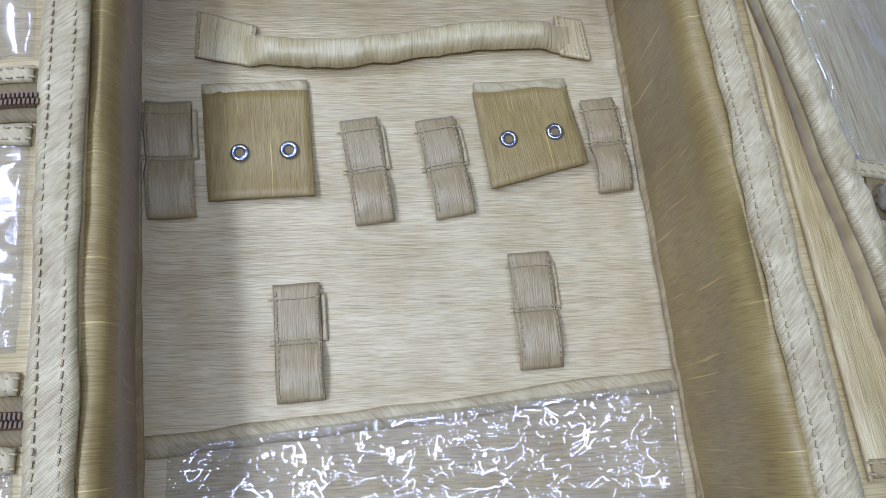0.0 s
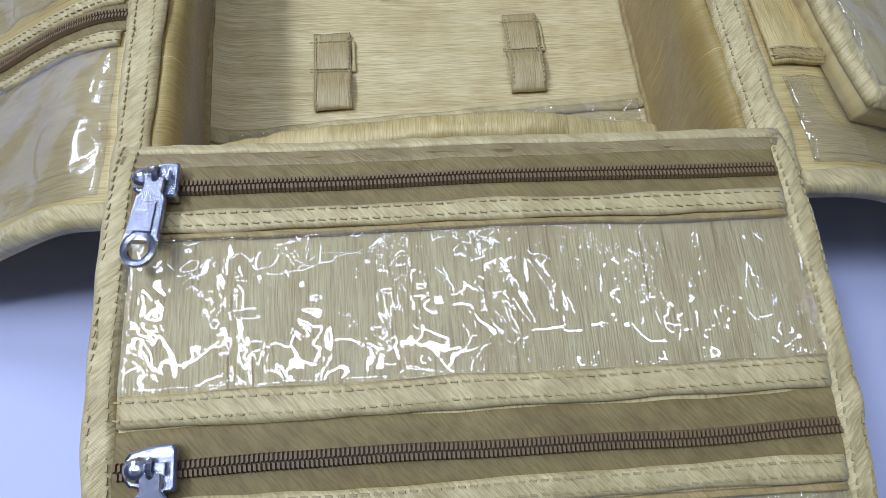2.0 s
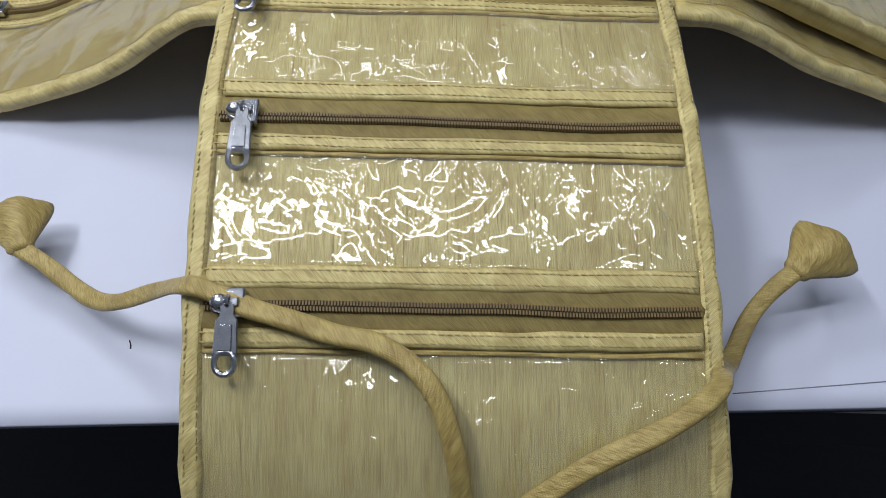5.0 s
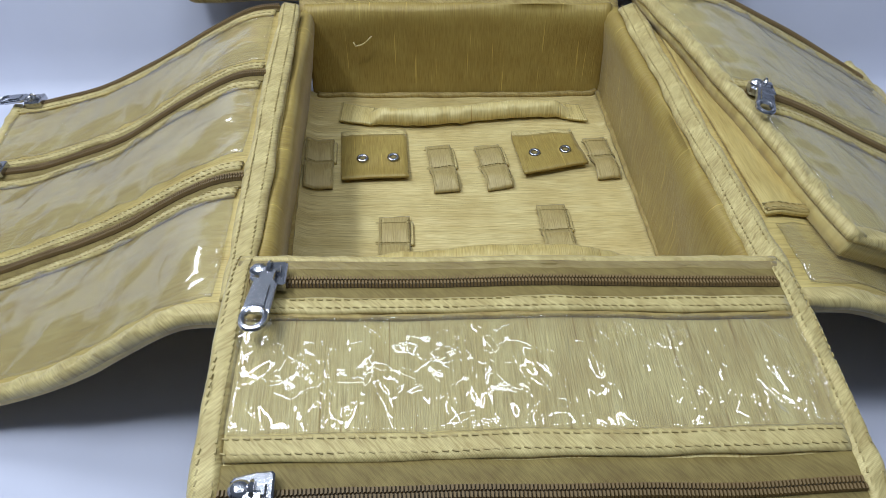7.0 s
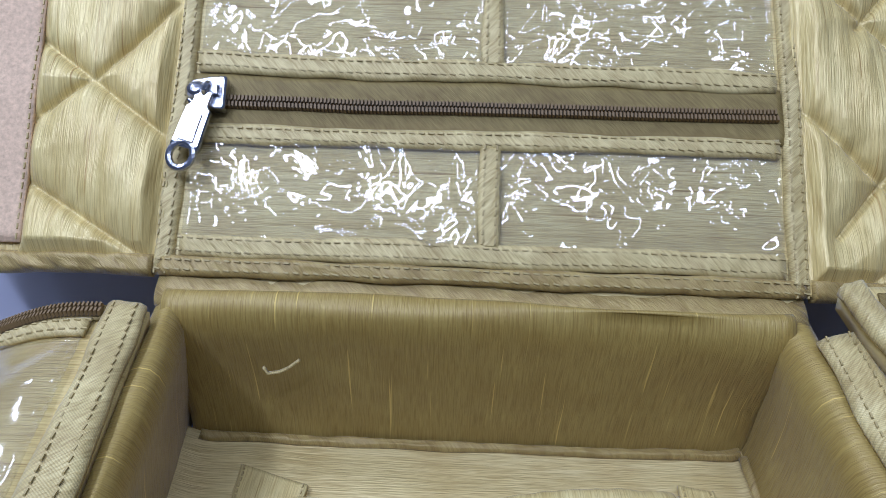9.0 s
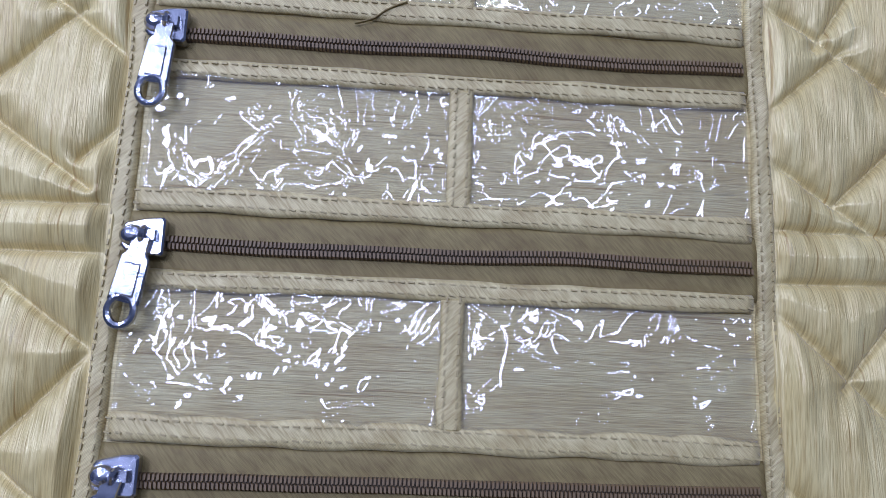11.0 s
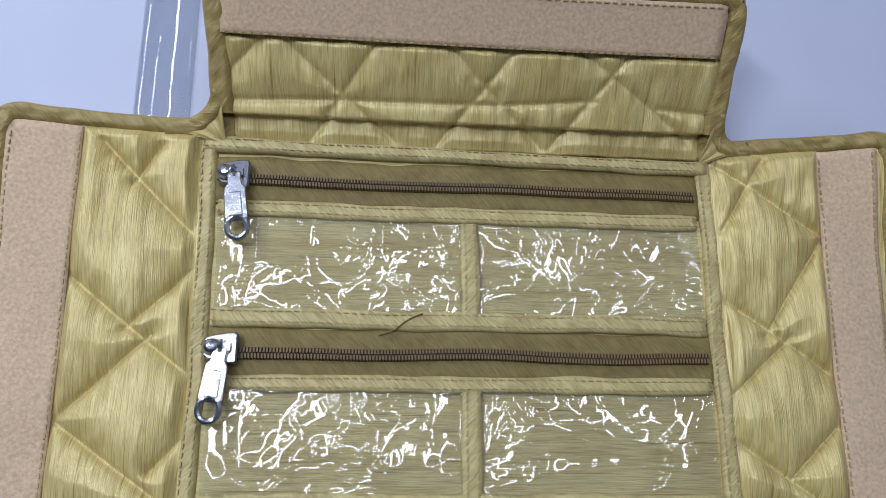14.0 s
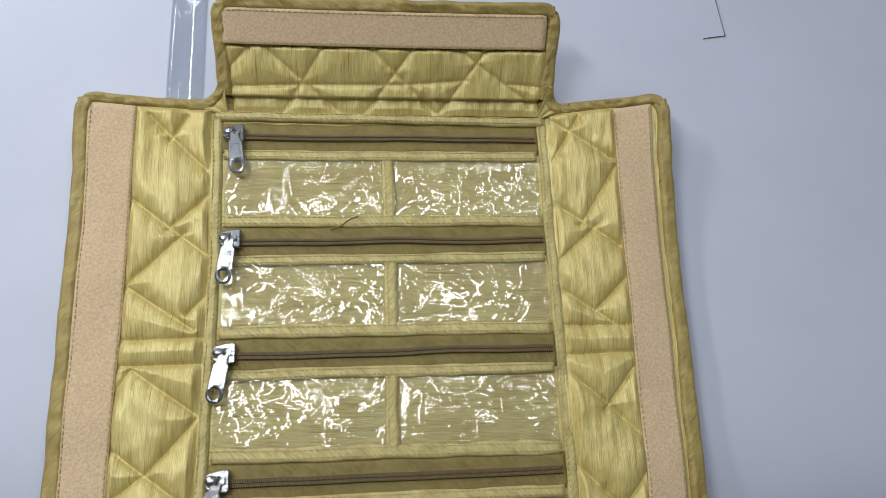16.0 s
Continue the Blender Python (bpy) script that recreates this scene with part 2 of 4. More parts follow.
def sheet(name, fn, a0, a1, b0, b1, na, nb, mat, parent=None, thick=0.002, swap=False, label=""):
    """A cloth sheet over fn(a, b), thick below it, with closed rims; uv in metres."""
    aa, bb = np.linspace(a0, a1, na + 1), np.linspace(b0, b1, nb + 1)
    top = np.array([[fn(a, b) for b in bb] for a in aa], dtype=float)
    ga = np.gradient(top, axis=0)
    gb = np.gradient(top, axis=1)
    n = np.cross(ga, gb)
    n /= np.maximum(np.linalg.norm(n, axis=2, keepdims=True), 1e-12)
    flip = n[..., 2].mean() < 0
    if flip:
        n = -n
    bot = top - n * thick
    N = (na + 1) * (nb + 1)
    verts = np.concatenate([top.reshape(-1, 3), bot.reshape(-1, 3)])
    uv = np.array([[(b, a) if swap else (a, b) for b in bb] for a in aa]).reshape(-1, 2)
    uv = np.concatenate([uv, uv])
    W = nb + 1
    faces = []

    def q(w, x, y, z):
        faces.append((z, y, x, w) if flip else (w, x, y, z))
    for i in range(na):
        for j in range(nb):
            k = i * W + j
            q(k, k + W, k + W + 1, k + 1)
            q(N + k + 1, N + k + W + 1, N + k + W, N + k)
    for i in range(na):
        k = i * W
        q(N + k, N + k + W, k + W, k)
        k = i * W + nb
        q(k, k + W, N + k + W, N + k)
    for j in range(nb):
        q(j, j + 1, N + j + 1, N + j)
        k = na * W + j
        q(N + k, N + k + 1, k + 1, k)
    return mesh_object(name, verts, faces, mat, parent, uv, True, label)


def ribbon(name, path, w, h, mat, parent=None, lift=0.0, steps=7, label="", wob=0.0, seed=0):
    """A domed band along path: a list of (point, normal); w wide, h high."""
    pts = [Vector(p) for p, _ in path]
    nor = [Vector(n).normalized() for _, n in path]
    verts, uvs, faces = [], [], []
    run = 0.0
    K = steps + 1
    M = K + 2
    for i, (p, n) in enumerate(zip(pts, nor)):
        d = (pts[min(i + 1, len(pts) - 1)] - pts[max(i - 1, 0)]).normalized()
        s = d.cross(n).normalized()
        if i:
            run += (p - pts[i - 1]).length
        ww = w * (1 + wob * noise.noise((run * 60, seed, 0.3)))
        for k in range(K):
            c = 2 * k / steps - 1
            dome = (1 - abs(c) ** 6)
            hh = h * (0.35 + 0.65 * dome) * (1 + wob * 1.8 * noise.noise((run * 150, c, seed + 5)))
            verts.append(p + s * (c * ww / 2) + n * (lift + hh))
            uvs.append((c * w / 2, run))
        for c in (1, -1):
            verts.append(p + s * (c * ww / 2) + n * (lift - 0.0006))
            uvs.append((c * w / 2, run))
    for i in range(len(pts) - 1):
        for k in range(M):
            a, b = i * M + k, i * M + (k + 1) % M
            faces.append((b, a, a + M, b + M))
    faces.append(tuple(range(M)))
    faces.append(tuple(reversed(range((len(pts) - 1) * M, len(pts) * M))))
    return mesh_object(name, verts, faces, mat, parent, uvs, True, label)


def surf_path(S, a0, b0, a1, b1, n=40, wave=0.0, seed=0, lift=0.0):
    """Points and normals along a straight or gently wavy line on a surface S(a, b)."""
    out = []
    L = math.hypot(a1 - a0, b1 - b0)
    for i in range(n + 1):
        f = i / n
        a, b = a0 + (a1 - a0) * f, b0 + (b1 - b0) * f
        if wave:
            o = wave * noise.noise((f * L * 22, seed * 3.7, 0))
            a, b = a - o * (b1 - b0) / L, b + o * (a1 - a0) / L
        e = 0.0012
        p = Vector(S(a, b))
        n_ = (Vector(S(a + e, b)) - p).cross(Vector(S(a, b + e)) - p).normalized()
        if n_.z < 0:
            n_ = -n_
        out.append((p + n_ * lift, n_))
    return out


def boxes_mesh(name, items, mat, parent=None, label=""):
    """Many small blocks in one mesh: (centre, along, side, up) half-vectors each."""
    verts, faces = [], []
    for c, x, y, z in items:
        k = len(verts)
        for sx, sy, sz in ((-1, -1, -1), (1, -1, -1), (1, 1, -1), (-1, 1, -1), (-.8, -.7, 1), (.8, -.7, 1), (.8, .7, 1), (-.8, .7, 1)):
            verts.append(c + x * sx + y * sy + z * sz)
        for f in ((0, 3, 2, 1), (4, 5, 6, 7), (0, 1, 5, 4), (1, 2, 6, 5), (2, 3, 7, 6), (3, 0, 4, 7)):
            faces.append(tuple(k + i for i in f))
    return tagged(mesh_object(name, verts, faces, mat, parent, None, False, label), kind="stuff")


def stitch_items(path, off, pitch=0.0026, length=0.0018, lift=0.0012, slant=0.0):
    """Thread stitches along a path, off to its side."""
    items, acc = [], 0.0
    for i in range(len(path) - 1):
        p, n = path[i]
        q, _ = path[i + 1]
        d = q - p
        L = d.length
        d.normalize()
        s = d.cross(n).normalized()
        while acc < L:
            x = (d + s * slant).normalized()
            items.append((p + d * acc + s * off + n * lift, x * length / 2, x.cross(n) * 0.00032, n * 0.00024))
            acc += pitch
        acc -= L
    return items


def coil_items(path):
    """The two rows of teeth of a nylon zip."""
    items, acc, k = [], 0.0, 0
    for i in range(len(path) - 1):
        p, n = path[i]
        q, _ = path[i + 1]
        d = q - p
        L = d.length
        d.normalize()
        s = d.cross(n).normalized()
        while acc < L:
            for side in (-1, 1):
                items.append((p + d * (acc + 0.00030 * side) + s * (0.00112 * side) + n * 0.0011,
                              d * 0.00043 + s * (0.00018 * side), s * 0.00120, n * 0.00085))
            acc += 0.00125
        acc -= L
    return items


def lathe_ring(bm, m, R, r, seg=18, tube=8, sx=1.0, sy=1.0):
    vs = []
    for i in range(seg):
        t = 2 * math.pi * i / seg
        row = []
        for j in range(tube):
            u = 2 * math.pi * j / tube
            row.append(bm.verts.new(m @ Vector(((R * sx + r * math.cos(u)) * math.cos(t), (R * sy + r * math.cos(u)) * math.sin(t), r * math.sin(u)))))
        vs.append(row)
    for i in range(seg):
        for j in range(tube):
            bm.faces.new((vs[i][j], vs[(i + 1) % seg][j], vs[(i + 1) % seg][(j + 1) % tube], vs[i][(j + 1) % tube]))


def plate(bm, outline, z0, z1, m, inset=0.0004):
    """A plate of the given outline with chamfered upper rim."""
    n = len(outline)
    c = Vector((sum(p[0] for p in outline) / n, sum(p[1] for p in outline) / n))
    rows = []
    for z, f in ((z0, 1.0), (z1 - inset, 1.0), (z1, 1 - inset / 0.004)):
        rows.append([bm.verts.new(m @ Vector((c.x + (x - c.x) * f, c.y + (y - c.y) * f, z))) for x, y in outline])
    for r0, r1 in zip(rows, rows[1:]):
        for i in range(n):
            bm.faces.new((r0[i], r0[(i + 1) % n], r1[(i + 1) % n], r1[i]))
    bm.faces.new(rows[-1])
    bm.faces.new(list(reversed(rows[0])))


def from_bm(name, bm, mat, parent=None, label="", smooth=False):
    bmesh.ops.recalc_face_normals(bm, faces=bm.faces)
    me = bpy.data.meshes.new(name)
    bm.to_mesh(me)
    bm.free()
    me.materials.append(mat)
    if smooth:
        me.polygons.foreach_set("use_smooth", [True] * len(me.polygons))
    ob = new(name, me)
    if parent is not None:
        ob.parent = parent
    if label:
        tagged(ob, label)
    return ob


def slider_and_pull(parent, S, a, b, dir_a, dir_b, pull_deg, side=1):
    """A zip slider on S at (a, b), its nose along (dir_a, dir_b), with a hanging pull."""
    e = 0.001
    p = Vector(S(a, b))
    da, db = (Vector(S(a + e, b)) - p), (Vector(S(a, b + e)) - p)
    n = da.cross(db).normalized()
    if n.z < 0:
        n = -n
    x = (da * dir_a + db * dir_b).normalized()
    x = (x - n * x.dot(n)).normalized()
    y = n.cross(x)
    m = Matrix((x, y, n)).transposed().to_4x4()
    m.translation = p + n * 0.0005
    m = m @ Matrix.Scale(1.3, 4)
    bm = bmesh.new()
    body = [(-.0048, -.0022), (-.0040, -.0032), (0.001, -.0044), (.0044, -.0046), (.0050, -.0040), (.0050, .0040), (.0044, .0046), (0.001, .0044), (-.0040, .0032), (-.0048, .0022)]
    plate(bm, body, 0.0004, 0.0034, m)
    # bridge over the slider
    br = [(-.0038, -.0010), (.0036, -.0013), (.0036, .0013), (-.0038, .0010)]
    plate(bm, br, 0.0034, 0.0050, m)
    bmesh.ops.create_uvsphere(bm, u_segments=14, v_segments=8, radius=1.0, matrix=m @ Matrix.Translation((-0.0022, 0, 0.0036)) @ Matrix.Diagonal((0.0030, 0.0026, 0.0022, 1)))
    from_bm("zip_slider", bm, chrome, parent, "nickel-plated zip slider")
    r = math.radians(pull_deg)
    pm = m @ Matrix.Translation((0.0005, 0, 0.0042)) @ Matrix.Rotation(r, 4, "Z") @ Matrix.Rotation(radians(3), 4, "Y")
    bm = bmesh.new()
    w0, w1 = 0.0021, 0.0033
    out = [(0, -w0), (.004, -w0), (.0055, -w1), (.0160, -w1 * 1.12), (.0160, w1 * 1.12), (.0055, w1), (.004, w0), (0, w0)]
    plate(bm, out, -0.0004, 0.0011, pm)
    rim = [(.0068, -w1 * .55), (.0146, -w1 * .62), (.0146, w1 * .62), (.0068, w1 * .55)]
    plate(bm, rim, 0.0011, 0.0016, pm)
    lathe_ring(bm, pm @ Matrix.Translation((.0180, 0, 0.0004)), 0.0030, 0.00095, 24, 8, 1.15, 1.0)
    lathe_ring(bm, pm @ Matrix.Translation((-.0002, 0, 0.0004)) @ Matrix.Rotation(radians(90), 4, "X"), 0.0017, 0.0006, 12, 6)
    from_bm("zip_pull", bm, chrome, parent, "nickel-plated zip pull with a looped end")


def spline(xs, ys, x):
    """Smooth interpolation through a short profile."""
    i = int(np.clip(np.searchsorted(xs, x) - 1, 0, len(xs) - 2))
    x0, x1 = xs[i], xs[i + 1]
    m = [0.0] * len(xs)
    for k in (i, i + 1):
        lo, hi = max(k - 1, 0), min(k + 1, len(xs) - 1)
        m[k] = (ys[hi] - ys[lo]) / (xs[hi] - xs[lo])
    h = x1 - x0
    t = (x - x0) / h
    return ((2 * t**3 - 3 * t**2 + 1) * ys[i] + (t**3 - 2 * t**2 + t) * h * m[i] + (-2 * t**3 + 3 * t**2) * ys[i + 1] + (t**3 - t**2) * h * m[i + 1])


# ---- table, sheets of paper, floor ----
SLOPE = radians(38)
CS, SN = math.cos(SLOPE), math.sin(SLOPE)
HY, HZ = 0.205, 0.072   # the hinge line of the lid

PROF_Y = [-0.2505, 0.0, 0.205, 0.222, 0.243, 0.275, 0.33, 0.42, 0.50, 0.555, 0.60, 0.75, 1.3]
PROF_Z = [0.0, 0.0, 0.0, 0.022, 0.072, 0.112, 0.157, 0.228, 0.290, 0.327, 0.337, 0.338, 0.338]


def paper_fn(a, b):
    return (a, b + 0.055 * a * max(0.0, min(1.0, (-0.12 - b) / 0.13)), spline(PROF_Y, PROF_Z, b))


tabletop = sheet("paper_sheet", paper_fn, -1.1, 1.1, -0.2505, 1.3, 60, 150, paper, None, 0.004)
tagged(tabletop, "white paper sheets covering the table and the ramp behind", "paper covering", kind="structure")
bm = bmesh.new()
bmesh.ops.create_cube(bm, size=1, matrix=Matrix.Translation((0, 0.53, -0.025)) @ Matrix.Diagonal((2.2, 1.54, 0.04, 1)))
tb = from_bm("table_board", bm, dark_mat)
tagged(tb, "dark table board under the white paper", "table", kind="structure")
bm = bmesh.new()
bmesh.ops.create_grid(bm, x_segments=2, y_segments=2, size=6, matrix=Matrix.Translation((0, 0, -0.75)))
fl = from_bm("floor", bm, dark_mat)
tagged(fl, "dark floor beneath the table", "floor", kind="structure")

# ---- the organiser ----
organiser = tagged(new("jewellery_organiser"), "open gold silk jewellery organiser with zipped vinyl pockets on white paper", "jewellery organiser")


def wall(name, p0, p1, z0, z1, t, mat, side, label, lean=0.0, foot=0.0):
    """A padded upright wall from p0 to p1 with a rounded top; side: which way its outer face lies."""
    p0, p1 = Vector((*p0, 0)), Vector((*p1, 0))
    d = (p1 - p0)
    L = d.length
    d.normalize()
    o = Vector((d.y, -d.x, 0)) * side
    prof = [(0, 0.0), (0, 0.2), (0, 0.4), (0, 0.6), (0, 0.78), (0.0, 0.88), (0.12, 0.95), (0.32, 0.99), (0.5, 1.0), (0.68, 0.99), (0.88, 0.95), (1, 0.88), (1, 0.5), (1, 0.0)]
    n = 60
    verts, uvs, faces = [], [], []
    for i in range(n + 1):
        f = i / n
        zt = z0 + (z1 - z0) * f
        run = 0.0
        last = None
        for u, v in prof:
            pad = 0.0022 * noise.noise((f * L * 16, v * 3, 7.7 * side)) * (1 if v > 0.05 else 0)
            tuck = -0.0012 if v < 0.05 else 0
            q = p0 + d * (f * L) + o * (u * t + (pad if u < 0.5 else -pad) + tuck - lean * v + foot * (1 - v))
            q.z = 0.004 + (zt - 0.004) * v + 0.0009 * noise.noise((f * L * 40, u, 2.0)) * v
            if last is not None:
                run += (q - last).length
            last = q
            verts.append(q)
            uvs.append((f * L, run))
    M = len(prof)
    for i in range(n):
        for k in range(M - 1):
            a = i * M + k
            faces.append((a, a + M, a + M + 1, a + 1))
    faces.append(tuple(range(M)))
    faces.append(tuple(reversed(range(n * M, n * M + M))))
    return mesh_object(name, verts, faces, mat, organiser, uvs, True, label)


BL, BR, FR, FL = (-0.0995, 0.192), (0.100, 0.192), (0.1125, -0.048), (-0.0865, -0.052)
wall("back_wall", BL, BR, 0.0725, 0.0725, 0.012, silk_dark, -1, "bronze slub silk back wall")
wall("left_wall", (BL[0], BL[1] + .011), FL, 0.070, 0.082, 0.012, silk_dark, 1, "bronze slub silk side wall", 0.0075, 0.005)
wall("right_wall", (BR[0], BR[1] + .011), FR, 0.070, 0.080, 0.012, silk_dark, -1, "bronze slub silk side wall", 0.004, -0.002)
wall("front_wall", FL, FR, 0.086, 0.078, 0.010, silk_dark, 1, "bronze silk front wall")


def floor_fn(a, b):
    """a runs across (0 to 1), b is y."""
    f = (b + 0.05) / 0.24
    xl, xr = FL[0] + (BL[0] - FL[0]) * f, FR[0] + (BR[0] - FR[0]) * f
    z = 0.008 + 0.0011 * noise.noise((a * 1.8, b * 110, 1.3)) + 0.0012 * noise.noise((a * 5, b * 22, 4))
    edge = min(a, 1 - a)
    z += 0.003 * max(0, 1 - edge / 0.03)
    return (xl + (xr - xl) * a, b, z)


def floor_uv(x, y):
    f = (y + 0.05) / 0.24
    xl, xr = FL[0] + (BL[0] - FL[0]) * f, FR[0] + (BR[0] - FR[0]) * f
    return ((x - xl) / (xr - xl), y)


def floor_at(x, y):
    return floor_fn(*floor_uv(x, y))


tray = sheet("tray_floor", lambda a, b: floor_fn(a / 0.2, b), -0.006, 0.2, -0.05, 0.192, 40, 150, silk_floor, organiser, 0.004, swap=True, label="gold silk tray lining, lightly wrinkled")

# seam band and vinyl pocket at the front of the tray
band = surf_path(floor_at, -0.091, 0.002, 0.106, 0.018, 40, 0.0012, 3)
ribbon("seam_band", band, 0.008, 0.0016, bias, tray, 0.0004, wob=0.2)


def tray_film(a, b):
    y0 = 0.002 + 0.08 * (a + 0.091)
    b /= 0.055
    y = -0.045 + (y0 + 0.045) * b
    p = floor_at(a, y)
    return (p[0], p[1], p[2] + 0.0030 + 0.0013 * noise.noise((a * 60, b * 4, 9)) + 0.0006 * noise.noise((a * 150, b * 9, 3)))


sheet("vinyl_window", tray_film, -0.083, 0.103, 0.0, 0.055, 110, 34, film_tray, tray, 0.0003, label="clear crinkled vinyl")


def flat_patch(name, corners, h, mat, curl, label, n=12, lift=0.0012):
    """A cloth patch from four corners (far left, far right, near right, near left) lying on the tray."""
    c = [Vector((*q, 0)) for q in corners]
    Lx, Ly = (c[1] - c[0]).length, (c[3] - c[0]).length

    def fn(a, b):
        u, v = a / Lx, b / Ly
        q = (c[0] * (1 - u) + c[1] * u) * (1 - v) + (c[3] * (1 - u) + c[2] * u) * v
        z = floor_at(q.x, q.y)[2]
        return (q.x, q.y, z + lift + h + curl * v * v + 0.0006 * noise.noise((q.x * 90, q.y * 90, 3)))
    ob = sheet(name, fn, 0, Lx, 0, Ly, n, n, mat, tray, 0.0016, label=label)
    return fn, Lx, Ly


def eyelet(x, y, z, tilt):
    bm = bmesh.new()
    m = Matrix.Translation((x, y, z)) @ Matrix.Rotation(radians(tilt), 4, "X")
    lathe_ring(bm, m, 0.0027, 0.0012, 24, 8)
    e = from_bm("eyelet", bm, chrome, tray, "nickel eyelet", True)
    # Olive disc: silk inside the eyelet, with its shade put into the colour.
    bm = bmesh.new()
    bmesh.ops.create_circle(bm, cap_ends=True, segments=16, radius=0.0020, matrix=m @ Matrix.Translation((0, 0, 0.0002)))
    from_bm("eyelet_shade_disc", bm, tape_mat, tray)


flat_patch("snap_patch", ((-0.0760, 0.1410), (-0.0335, 0.1410), (-0.0309, 0.0952), (-0.0718, 0.0938)), 0.0012, silk_dark, 0.002, "bronze silk patch with two eyelets")
flat_patch("snap_patch", ((0.0345, 0.1405), (0.0745, 0.1430), (0.0797, 0.1067), (0.0390, 0.0963)), 0.0012, silk_dark, 0.003, "bronze silk patch with two eyelets")
for x, y in ((-0.060, 0.113), (-0.041, 0.114), (0.0475, 0.1175), (0.067, 0.1205)):
    eyelet(x, y, floor_at(x, y)[2] + 0.0038, 4)
for x0, x1, y in ((-0.076, -0.034, 0.1425), (0.035, 0.074, 0.1432)):
    ribbon("patch_seam", surf_path(floor_at, x0, y - 0.001, x1, y + 0.001, 14), 0.005, 0.0016, bias, tray, 0.0012, wob=0.3)


def tape_loop(p0, p1, w, label, seed):
    """A flat folded loop of tape sewn to the tray from p0 (far) to p1 (near)."""
    d = Vector((p1[0] - p0[0], p1[1] - p0[1], 0))
    L = d.length
    d.normalize()
    s = Vector((-d.y, d.x, 0))

    def fn(a, b):
        q = Vector((*p0, 0)) + d * b + s * a
        z = floor_at(q.x, q.y)[2]
        hump = 0.0034 * max(0, math.sin(math.pi * min(1, max(0, (b / L - 0.50) / 0.48)))) ** 0.6 + 0.0024 * max(0, math.sin(math.pi * min(1, max(0, b / L / 0.5)))) ** 0.6
        roll = 0.8 + 0.2 * (1 - (2 * a / w) ** 4)
        return (q.x, q.y, z + 0.0022 + hump * roll + 0.0007 * noise.noise((b * 160, a * 160, seed)))
    ob = sheet("tape_loop", fn, -w / 2, w / 2, 0, L, 8, 26, loop_mat, tray, 0.0022, label=label)
    st = []
    for b in (0.006, L * 0.48, L * 0.52):
        pa = surf_path(fn, -w / 2 - 0.001, b, w / 2 + 0.001, b, 8)
        st += stitch_items(pa, 0, 0.0022, 0.0017, 0.0004)
    for a in (-w / 2 + 0.0012, w / 2 - 0.0012):
        st += stitch_items(surf_path(fn, a, 0.004, a, L * 0.95, 12), 0, 0.0024, 0.0017, 0.0004)
    boxes_mesh("stitching", st, thread_mat, tray)
    ribbon("loop_edge", surf_path(floor_at, p0[0] + s.x * (w / 2 + .001) + d.x * .004, p0[1] + s.y * (w / 2) + d.y * .004, p0[0] + s.x * (w / 2 + .001) + d.x * L * .5, p0[1] + s.y * (w / 2) + d.y * L * .5, 10), 0.0022, 0.0018, bias, tray, 0.0006)


LOOP = "olive tape loop sewn to the lining"
tape_loop((-0.0135, 0.128), (-0.0075, 0.0835), 0.0155, LOOP, 1)
tape_loop((0.0175, 0.128), (0.0245, 0.0855), 0.0160, LOOP, 2)
tape_loop((-0.0385, 0.060), (-0.0365, 0.0155), 0.0175, LOOP, 3)
tape_loop((0.0520, 0.070), (0.0540, 0.0240), 0.0165, LOOP, 4)
tape_loop((-0.0885, 0.136), (-0.0850, 0.0870), 0.0170, LOOP, 5)
tape_loop((0.0870, 0.137), (0.0915, 0.0950), 0.0140, "crumpled bronze tape loop sewn to the lining", 6)


def padded_roll(name, p0, p1, r, z0, parent, label, bulge=0.0, seed=0, mat=None, line=None, taper=0.10, arch=0.0):
    """A stuffed ring roll with flat sewn ends; line: its y along the way."""
    p0, p1 = Vector(p0), Vector(p1)
    d = p1 - p0
    L = d.length
    n, M = 110, 20
    verts, uvs, faces = [], [], []
    for i in range(n + 1):
        f = i / n
        e = min(1.0, min(f, 1 - f) / taper)
        fat = 0.25 + 0.75 * (e * e * (3 - 2 * e))
        sag = bulge * math.sin(math.pi * f * 2.1 + 0.4 + seed) + 0.0008 * noise.noise((f * 14, seed, 1))
        if line:
            sag += line(p0.x + d.x * f) - (p0.y + d.y * f)
        for k in range(M):
            u = 2 * math.pi * k / M
            rr = r * (1 + 0.10 * noise.noise((f * L * 130, math.cos(u) * 1.5, seed)) + 0.06 * noise.noise((f * L * 330, u * 0.8, seed + 3)) + 0.10 * noise.noise((f * 9, u, seed)))
            wide = r * (1.25 - 0.25 * fat) / r
            verts.append(p0 + d * f + Vector((0, rr * math.cos(u) * wide + sag, z0 + r * fat + arch * math.sin(math.pi * f) + rr * fat * math.sin(u))))
            uvs.append((f * L, u * r))
    for i in range(n):
        for k in range(M):
            a, b = i * M + k, i * M + (k + 1) % M
            faces.append((a, b, b + M, a + M))
    faces.append(tuple(reversed(range(M))))
    faces.append(tuple(range(n * M, n * M + M)))
    return mesh_object(name, verts, faces, mat or silk_gold, parent, uvs, True, label)


